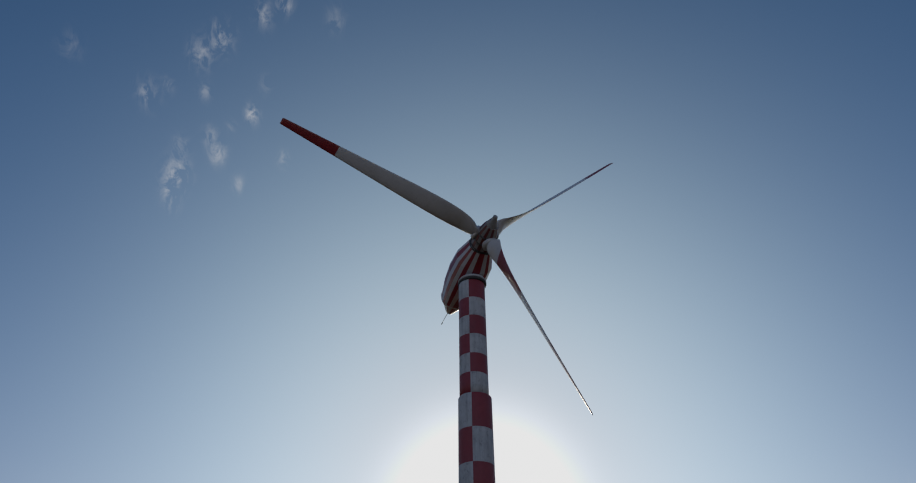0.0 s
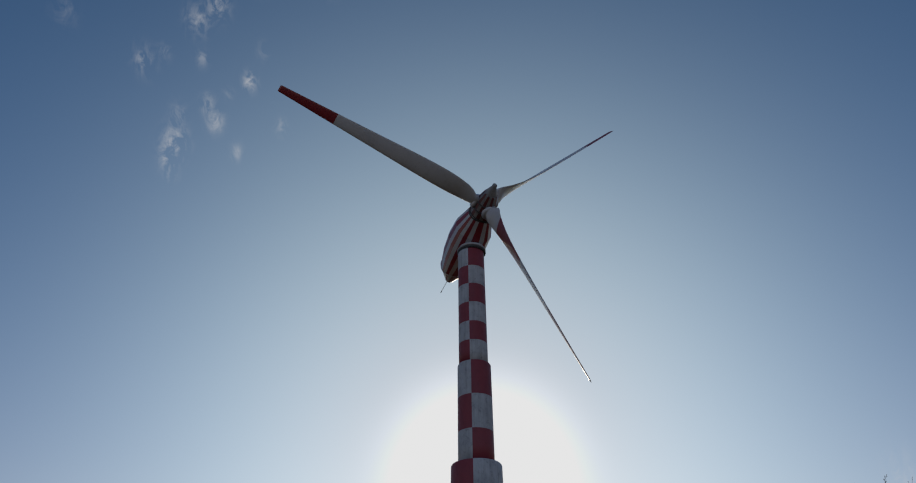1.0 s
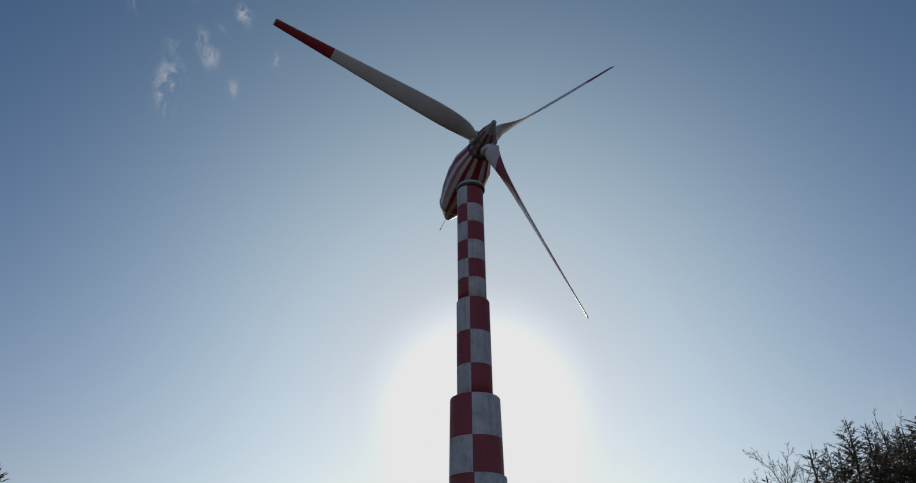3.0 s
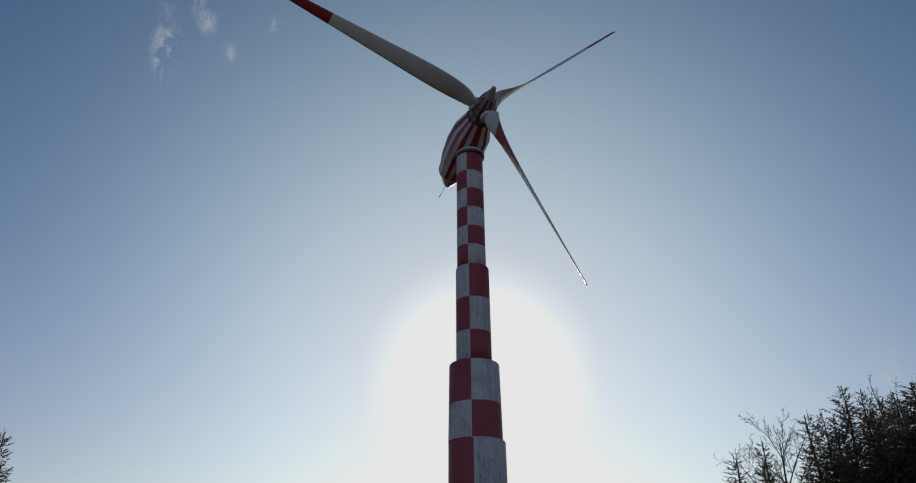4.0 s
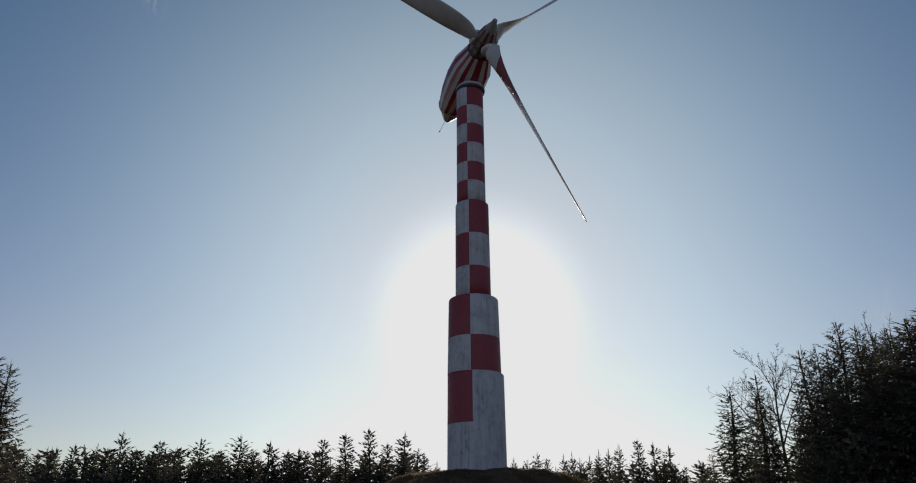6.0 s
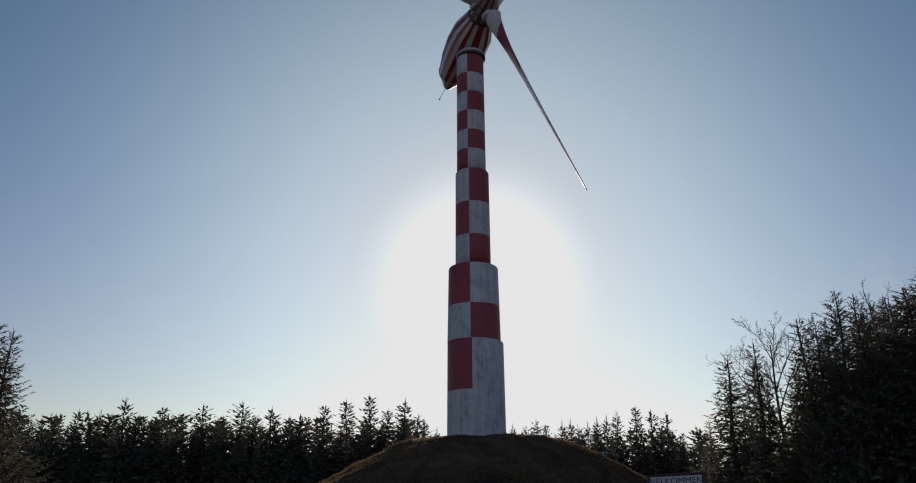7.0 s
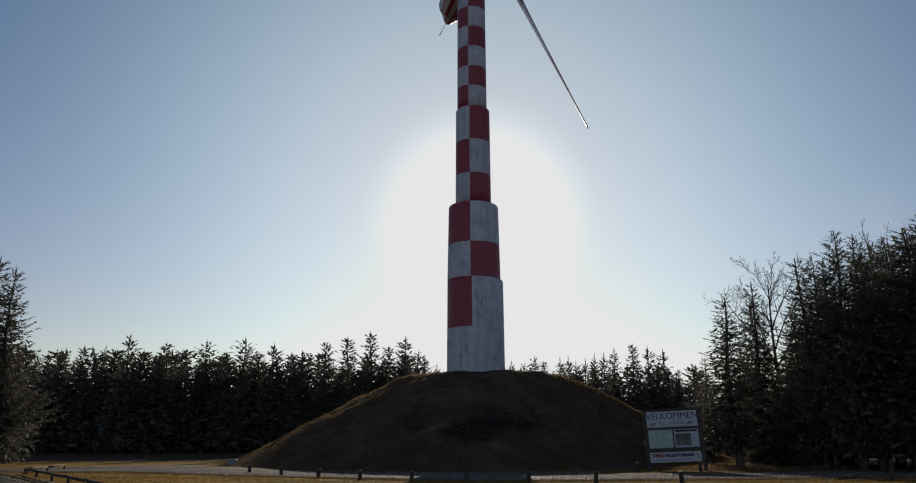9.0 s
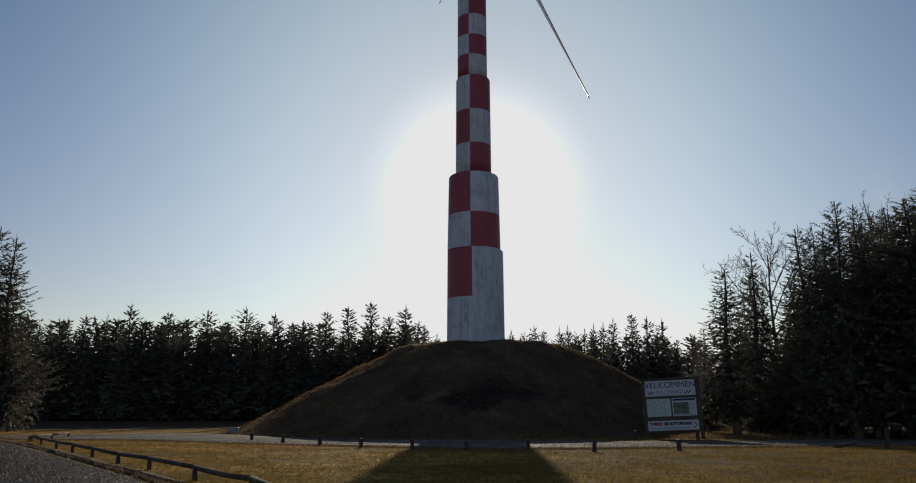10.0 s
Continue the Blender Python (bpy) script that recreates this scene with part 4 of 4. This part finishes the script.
def bare_mesh(name, seed, height, mat, spread_=0.7, stem=0.14, bole=0.46):
    """A leafless broadleaf tree: limbs that leave the stem at a slant, bend upwards and fork into fine twigs."""
    rng = random.Random(seed)
    verts, faces = [], []

    def skin(pts, r0, r1, sides):
        start = len(verts)
        for i, p in enumerate(pts):
            d = (pts[min(i + 1, len(pts) - 1)] - pts[max(i - 1, 0)]).normalized()
            a = d.orthogonal().normalized()
            b = d.cross(a)
            r = r0 + (r1 - r0) * i / (len(pts) - 1)
            verts.extend(p + r * (math.cos(2 * math.pi * k / sides) * a + math.sin(2 * math.pi * k / sides) * b) for k in range(sides))
        for i in range(len(pts) - 1):
            for k in range(sides):
                faces.append((start + i * sides + k, start + i * sides + (k + 1) % sides, start + (i + 1) * sides + (k + 1) % sides, start + (i + 1) * sides + k))

    def grow(p, d, long, r, depth):
        n = (10, 8, 6, 5, 4)[depth]
        pts, w = [p.copy()], d.normalized()
        wander = (0.03, 0.10, 0.15, 0.2, 0.24)[depth]
        for i in range(n):
            w = (w + Vector((rng.gauss(0, wander), rng.gauss(0, wander), rng.gauss(0.0, wander * 0.6) + (0.10, 0.06, 0.05, 0.03, 0.0)[depth]))).normalized()
            pts.append(pts[-1] + w * long / n)
        skin(pts, r, max(r * 0.22, 0.011), (8, 6, 5, 3, 3)[depth])
        if depth == 4:
            return
        first = bole if depth == 0 else 0.16
        count = (12, 7, 5, 4)[depth]
        turn = rng.uniform(0, 6.28)
        for k in range(count):
            g = first + (0.97 - first) * (k + rng.uniform(0.1, 0.9)) / count
            i = min(n - 1, int(g * n))
            q = pts[i].lerp(pts[i + 1], g * n - i)
            t = (pts[i + 1] - pts[i]).normalized()
            a = t.orthogonal().normalized()
            turn += 2.4
            side = a * math.cos(turn) + t.cross(a) * math.sin(turn)
            slant = spread_ * rng.uniform(0.75, 1.2)
            reach = long * ((0.44, 0.44, 0.42, 0.40)[depth]) * (1.0 - 0.45 * (g - first) / (1 - first)) * rng.uniform(0.7, 1.25)
            grow(q, t * math.cos(slant) + side * math.sin(slant), reach, max(0.66 * r * (1 - 0.75 * g), 0.014), depth + 1)
    grow(Vector((0, 0, -0.2)), Vector((0.02, 0, 1)), height, stem, 0)
    k = height / max(v.z for v in verts)
    return mesh_of(name, [v * k for v in verts], faces, mat, None, True)


def make_tree(name, label, category, group, trunk, crown, at):
    t = thing(name, label, category, group, at=at)
    part("trunk", trunk, t)
    if crown is not None:
        part("crown", crown, t)
    return t


SPECS = {
    # height, radius, lowest bough, gaps, droop, lift at top, narrowness, limbs
    "full": (14.0, 3.3, 1.3, 0.04, 0.30, 0.40, 0.82, 20),
    "slim": (13.0, 2.1, 0.8, 0.04, 0.28, 0.35, 0.72, 20),
    "open": (13.0, 2.7, 1.8, 0.18, 0.16, 0.45, 0.85, 50),
    "broad": (15.0, 3.7, 1.4, 0.05, 0.25, 0.60, 0.60, 25),
    "tall": (16.0, 3.0, 1.6, 0.06, 0.24, 0.80, 0.66, 25),
}
LABELS = {
    "full": "full dark green spruce with drooping boughs to the ground",
    "slim": "slim dark spruce with a pointed top",
    "open": "thin spruce with gaps and its trunk showing",
    "broad": "broad shaggy dark spruce with upturned shoots",
    "tall": "tall dark spruce with a ragged upright top",
}
PROTO = {}
for i, (kind, (h, r, low, gaps, droop, lift, narrow, limbs)) in enumerate(SPECS.items()):
    PROTO[kind] = (h, trunk_mesh("trunk", i + 3, h, 0.20, limbs, BARK, r, low),
                   crown_mesh("crown", i + 11, h, r, low, gaps, droop, lift, NEEDLE, narrow, 0.25 if kind == "open" else 0.0, 0.86))
# plainer crowns for the ranks deep in the wood
for i, kind in enumerate(("full", "slim", "broad")):
    h, r, low, gaps, droop, lift, narrow, limbs = SPECS[kind]
    PROTO["deep " + kind] = (h, trunk_mesh("trunk", i + 43, h, 0.20, 8, BARK, r, low), crown_mesh("crown", i + 51, h, r * 1.1, low, gaps, droop, lift, NEEDLE, narrow, 0.0, 3.0))
    LABELS["deep " + kind] = LABELS[kind]
for i, kind in enumerate(("full", "slim", "open", "broad")):
    h, r, low, gaps, droop, lift, narrow, limbs = SPECS[kind]
    PROTO["edge " + kind] = (h, trunk_mesh("trunk", i + 63, h, 0.20, limbs, BARK, r, low), crown_mesh("crown", i + 71, h, r, low, gaps, droop, lift, NEEDLE, narrow, 0.25 if kind == "open" else 0.0, 1.6))
    LABELS["edge " + kind] = LABELS[kind]
FIRST = {}


def plant(kind, az, dist, height, turn, group, wide=1.0):
    """A tree at a bearing and a distance from the lawn's middle line."""
    x, y = dist * math.sin(radians(az)), dist * math.cos(radians(az))
    h, trunk, crown = PROTO[kind]
    k = height / h
    m = pose(x, y, 0, 0, 0, turn)
    if (kind, group) not in FIRST:
        t = make_tree("spruce_tree", LABELS[kind], "tree", group, trunk, crown, m)
        FIRST[(kind, group)] = t
    else:
        t = copy_thing(FIRST[(kind, group)], m)
    t.scale = (k * wide, k * wide, k)
    return t


def make_woods():
    rng = random.Random(42)
    # the dark edge of the wood behind the mound: bearing, apparent top, kind
    edge = [(-29.0, 5.2, "full"), (-27.6, 5.6, "slim"), (-26.3, 5.9, "full"), (-25.0, 6.1, "slim"), (-23.4, 6.9, "open"), (-22.2, 5.6, "full"), (-21.0, 6.4, "full"), (-19.8, 5.8, "full"),
            (-18.4, 6.6, "broad"), (-17.0, 5.9, "full"), (-15.7, 6.9, "broad"), (-14.7, 5.9, "full"), (-13.6, 6.5, "open"), (-12.4, 5.9, "full"), (-11.1, 6.0, "full"), (-9.9, 6.8, "full"),
            (-8.3, 7.1, "full"), (-6.6, 7.5, "full"), (-5.3, 6.5, "full"), (-4.0, 7.2, "open"), (-2.9, 6.2, "open"), (-1.6, 5.2, "slim"), (0.4, 5.0, "full"), (2.4, 5.1, "slim"), (4.0, 5.4, "slim"), (5.0, 5.3, "broad"), (5.7, 5.7, "broad"), (6.4, 5.4, "full"),
            (7.6, 5.6, "slim"), (8.2, 5.7, "slim"), (8.8, 5.4, "slim"), (9.4, 5.5, "slim"), (10.1, 5.8, "slim"), (10.8, 5.9, "slim"), (11.5, 6.2, "slim"), (12.9, 6.5, "full"), (14.0, 6.2, "open"),
            (15.0, 6.0, "open"), (16.0, 4.6, "full")]
    for az, el, kind in edge:
        d = 124 / math.cos(radians(az)) + rng.uniform(-4, 4)
        plant("edge " + kind, az, d, d * math.tan(radians(el)) + 2.3, rng.uniform(0, 360), "spruces at the wood's edge", (1.55 if az < 0 else 1.25) * rng.uniform(0.85, 1.15) if kind != "slim" else 1.2)
    for i in range(46):
        az = -29 + 45.5 * (i + rng.uniform(0.15, 0.85)) / 46
        d = (121 + rng.uniform(0, 11)) / math.cos(radians(az))
        el = rng.uniform(4.9, 5.9) if az < -2.5 else rng.uniform(3.9, 4.9)
        plant("edge " + rng.choice(("full", "broad", "slim", "full")), az, d, d * math.tan(radians(el)) + 2.3, rng.uniform(0, 360), "spruces at the wood's edge", rng.uniform(1.2, 1.7))
    # the ranks behind and between them
    for row, (near, far, count) in enumerate(((118, 121, 30), (129, 134, 36), (138, 146, 38))):
        for i in range(count):
            az = -36 + 54 * (i + rng.uniform(0.1, 0.9)) / count
            d = rng.uniform(near, far) / math.cos(radians(az))
            el = rng.uniform(3.4, 4.9) if row == 0 else rng.uniform(4.6, 6.1) if az < -3 else rng.uniform(4.0, 5.2)
            if row == 0 and -3 < az < 16:
                continue
            plant(rng.choice(("deep full", "deep full", "deep slim", "deep broad")), az, d, d * math.tan(radians(el)) + 2.3, rng.uniform(0, 360), "spruces deep in the wood", rng.uniform(1.5, 2.1))
    # the tall stand beside the road
    stand = [(17.8, 66, 5.4, "open", 0.9), (19.5, 62, 9.6, "open", 1.35), (21.45, 66, 10.5, "slim", 1.0), (20.3, 76, 5.6, "open", 1.1), (22.2, 79, 5.2, "open", 1.1), (23.5, 70, 5.6, "slim", 1.3), (24.7, 64, 12.0, "slim", 1.15),
             (25.5, 62, 12.1, "tall", 0.85), (27.1, 60, 13.6, "tall", 1.1), (28.4, 61, 13.2, "tall", 1.0), (30.0, 62, 12.8, "tall", 1.0), (31.5, 60, 13.3, "broad", 1.5), (29.3, 67, 12.5, "broad", 1.3), (32.2, 67, 13.4, "broad", 1.4), (30.4, 70, 12.4, "broad", 1.4), (26.4, 67, 11.8, "tall", 1.1), (23.9, 72, 8.6, "full", 1.0), (32.7, 60, 14.5, "tall", 1.1), (34.2, 58, 14.0, "full", 1.1),
             (26.2, 70, 10.8, "full", 1.2), (28.6, 72, 11.6, "full", 1.2), (31.0, 72, 11.6, "full", 1.2), (24.2, 78, 6.5, "full", 1.1), (35.8, 60, 13.0, "full", 1.2), (37.5, 64, 13.0, "broad", 1.1), (22.8, 86, 4.6, "full", 1.2), (19.4, 82, 4.9, "full", 1.0), (21.2, 84, 5.0, "full", 1.1), (19.0, 88, 3.6, "open", 1.2),
             (17.4, 94, 3.6, "full", 1.2), (25.6, 88, 8.0, "broad", 1.1), (31.5, 88, 9.0, "broad", 1.2)]
    for az, d, el, kind, wide in stand:
        plant(kind, az, d, d * math.tan(radians(el)) + 2.3, rng.uniform(0, 360), "tall spruces beside the road", wide * 1.3)
    # the stand on the other side of the lawn
    for az, d, el, kind, wide in ((-30.9, 66, 10.8, "full", 1.0), (-31.9, 68, 11.4, "full", 1.1), (-33.8, 66, 11.0, "broad", 1.0), (-35.6, 70, 11.0, "full", 1.1), (-33.0, 78, 8.0, "full", 1.2), (-31.0, 84, 6.0, "full", 1.2)):
        plant(kind, az, d, d * math.tan(radians(el)) + 2.3, rng.uniform(0, 360), "spruces across the lawn", wide * 1.3)
    # leafless trees among them
    for az, d, el, seed, spread_, stem in ((23.0, 74, 12.8, 12, 0.74, 0.27), (29.2, 68, 13.9, 9, 0.5, 0.15), (20.6, 75, 9.4, 14, 0.75, 0.12)):
        h = d * math.tan(radians(el)) + 2.3
        t = thing("bare_tree", "leafless grey-barked tree with fine twigs among spruces", "tree", "bare trees", at=pose(d * math.sin(radians(az)), d * math.cos(radians(az)), 0, 0, 0, seed * 31))
        part("trunk", bare_mesh("trunk", seed, h, TWIG, spread_, stem), t)


make_woods()


# ---- grass and pebbles ----
def blades(name, spots, tall, wide, mat, label, category, seed, per=4):
    rng = np.random.default_rng(seed)
    p = np.repeat(np.array(spots), per, axis=0)
    n = len(p)
    a = rng.uniform(0, 2 * math.pi, n)
    side = np.stack([np.cos(a), np.sin(a), np.zeros(n)], 1) * (wide * rng.uniform(0.6, 1.3, n))[:, None]
    lean = np.stack([rng.normal(0, 0.45, n), rng.normal(0, 0.45, n), np.ones(n)], 1) * (tall * rng.uniform(0.5, 1.3, n))[:, None]
    p = p + np.stack([rng.normal(0, wide * 3, n), rng.normal(0, wide * 3, n), np.full(n, -0.02)], 1)
    v = np.stack([p - side, p + side, p + lean], 1).reshape(-1, 3)
    f = np.arange(3 * n).reshape(-1, 3)
    ob = new(name, mesh_of(name, v.tolist(), f.tolist(), mat))
    return tagged(ob, label, category, kind="stuff")


def inside(x, y, line_near, line_far):
    """Whether a spot lies on the strip between two lines that run along x."""
    xa, ya = zip(*sorted(line_near))
    xb, yb = zip(*sorted(line_far))
    return np.interp(x, xa, ya) - 0.15 < y < np.interp(x, xb, yb) + 0.1


def lot_x(y):
    ys, xs = zip(*sorted((q[1], q[0]) for q in LOT_EDGE))
    return np.interp(y, ys, xs)


def make_grass():
    rng = random.Random(8)
    lawn = []
    while len(lawn) < 26000:
        y = 15 + 45 * rng.random() ** 1.3
        x = rng.uniform(-0.62 * y - 2, 0.62 * y + 2)
        if inside(x, y, ROAD_NEAR, ROAD_FAR) or (x < lot_x(y) + 0.2 and y < 52) or math.hypot(x - TOWER_X, y - TOWER_Y) < 21:
            continue
        if noise.noise(Vector((x * 0.3, y * 0.3, 3.0))) < rng.uniform(-0.7, 0.2):
            continue
        lawn.append((x, y, rise(x, y)))
    blades("lawn_grass", lawn, 0.085, 0.014, GRASS, "short yellowed lawn grass blades", "grass", 1, 4)
    hill = []
    while len(hill) < 20000:
        r, t = 3.1 + 20.8 * math.sqrt(rng.random()), rng.uniform(math.pi, 2 * math.pi) if rng.random() < 0.8 else rng.uniform(0, math.pi)
        p = mound_point(r, t)
        if noise.noise(p * 0.8) < rng.uniform(-0.6, 0.3) or noise.noise(Vector((p.x * 0.22, p.y * 0.1, p.z * 0.4))) > 0.24:
            continue
        if p.y < 61 and -5 < p.x < 10 and 1.8 < p.z < 4.8 and noise.noise(Vector((p.x * 0.35, 2.0, p.z * 0.8))) > rng.uniform(-0.35, 0.3):
            continue
        hill.append(tuple(p))
    for k in range(2600):
        hill.append(tuple(mound_point(rng.uniform(19.0, 24.0), rng.uniform(math.pi * 0.95, 1.6 * math.pi))))
    for k in range(4200):
        hill.append(tuple(mound_point(rng.uniform(8.0, 23.0), rng.uniform(-0.6, 0.3))))
    for k in range(2200):
        hill.append(tuple(mound_point(rng.uniform(8.0, 23.0), rng.uniform(math.pi - 0.25, math.pi + 0.5))))
    blades("mound_grass", hill, 0.13, 0.022, TUSSOCK, "rough dry tussock grass on the mound", "grass", 2, 6)
    edge = []
    for k in range(2600):
        i = rng.randrange(len(ROAD_NEAR) - 1)
        f = rng.random()
        x = ROAD_NEAR[i][0] * (1 - f) + ROAD_NEAR[i + 1][0] * f
        y = ROAD_NEAR[i][1] * (1 - f) + ROAD_NEAR[i + 1][1] * f - abs(rng.gauss(0, 0.25))
        if -35 < x < 40:
            edge.append((x, y, rise(x, y)))
    for k in range(500):
        i = rng.randrange(len(LOT_EDGE) - 1)
        f = rng.random()
        x = LOT_EDGE[i][0] * (1 - f) + LOT_EDGE[i + 1][0] * f + abs(rng.gauss(0, 0.2))
        y = LOT_EDGE[i][1] * (1 - f) + LOT_EDGE[i + 1][1] * f
        edge.append((x, y, rise(x, y)))
    blades("verge_grass", edge, 0.14, 0.018, TUSSOCK, "longer dry grass along the gravel edges", "grass", 3, 5)
    under = []
    for k in range(3000):
        az, d = rng.uniform(14, 34), rng.uniform(56, 66)
        x, y = d * math.sin(radians(az)), d * math.cos(radians(az))
        if not inside(x, y, ROAD_NEAR, ROAD_FAR) and math.hypot(x - TOWER_X, y - TOWER_Y) > 22:
            under.append((x, y, 0.0))
    blades("wood_edge_grass", under, 0.22, 0.03, TUSSOCK, "pale dry grass under the spruces", "grass", 4, 5)
    stones = []
    while len(stones) < 32000:
        y = 16 + 38 * rng.random() ** 1.5
        x = rng.uniform(-0.62 * y - 2, 0.62 * y)
        if (x < lot_x(y) - 0.2 and y < 46) or (inside(x, y, ROAD_NEAR, ROAD_FAR) and y > 24):
            stones.append((x, y, rise(x, y) + 0.035))
    v, f = [], []
    for x, y, z in stones:
        r, a = 0.010 + 0.024 * rng.random() ** 2, rng.uniform(0, 6.28)
        k = len(v)
        for i in range(4):
            v.append((x + r * math.cos(a + i * 1.57) * rng.uniform(0.7, 1.3), y + r * math.sin(a + i * 1.57) * rng.uniform(0.7, 1.3), z))
        v.append((x, y, z + r * rng.uniform(0.6, 1.2)))
        f += [(k + i, k + (i + 1) % 4, k + 4) for i in range(4)]
    tagged(new("gravel_stones", mesh_of("gravel_stones", v, f, PEBBLE)), "loose grey stones of the gravel", "gravel", kind="stuff")


make_grass()
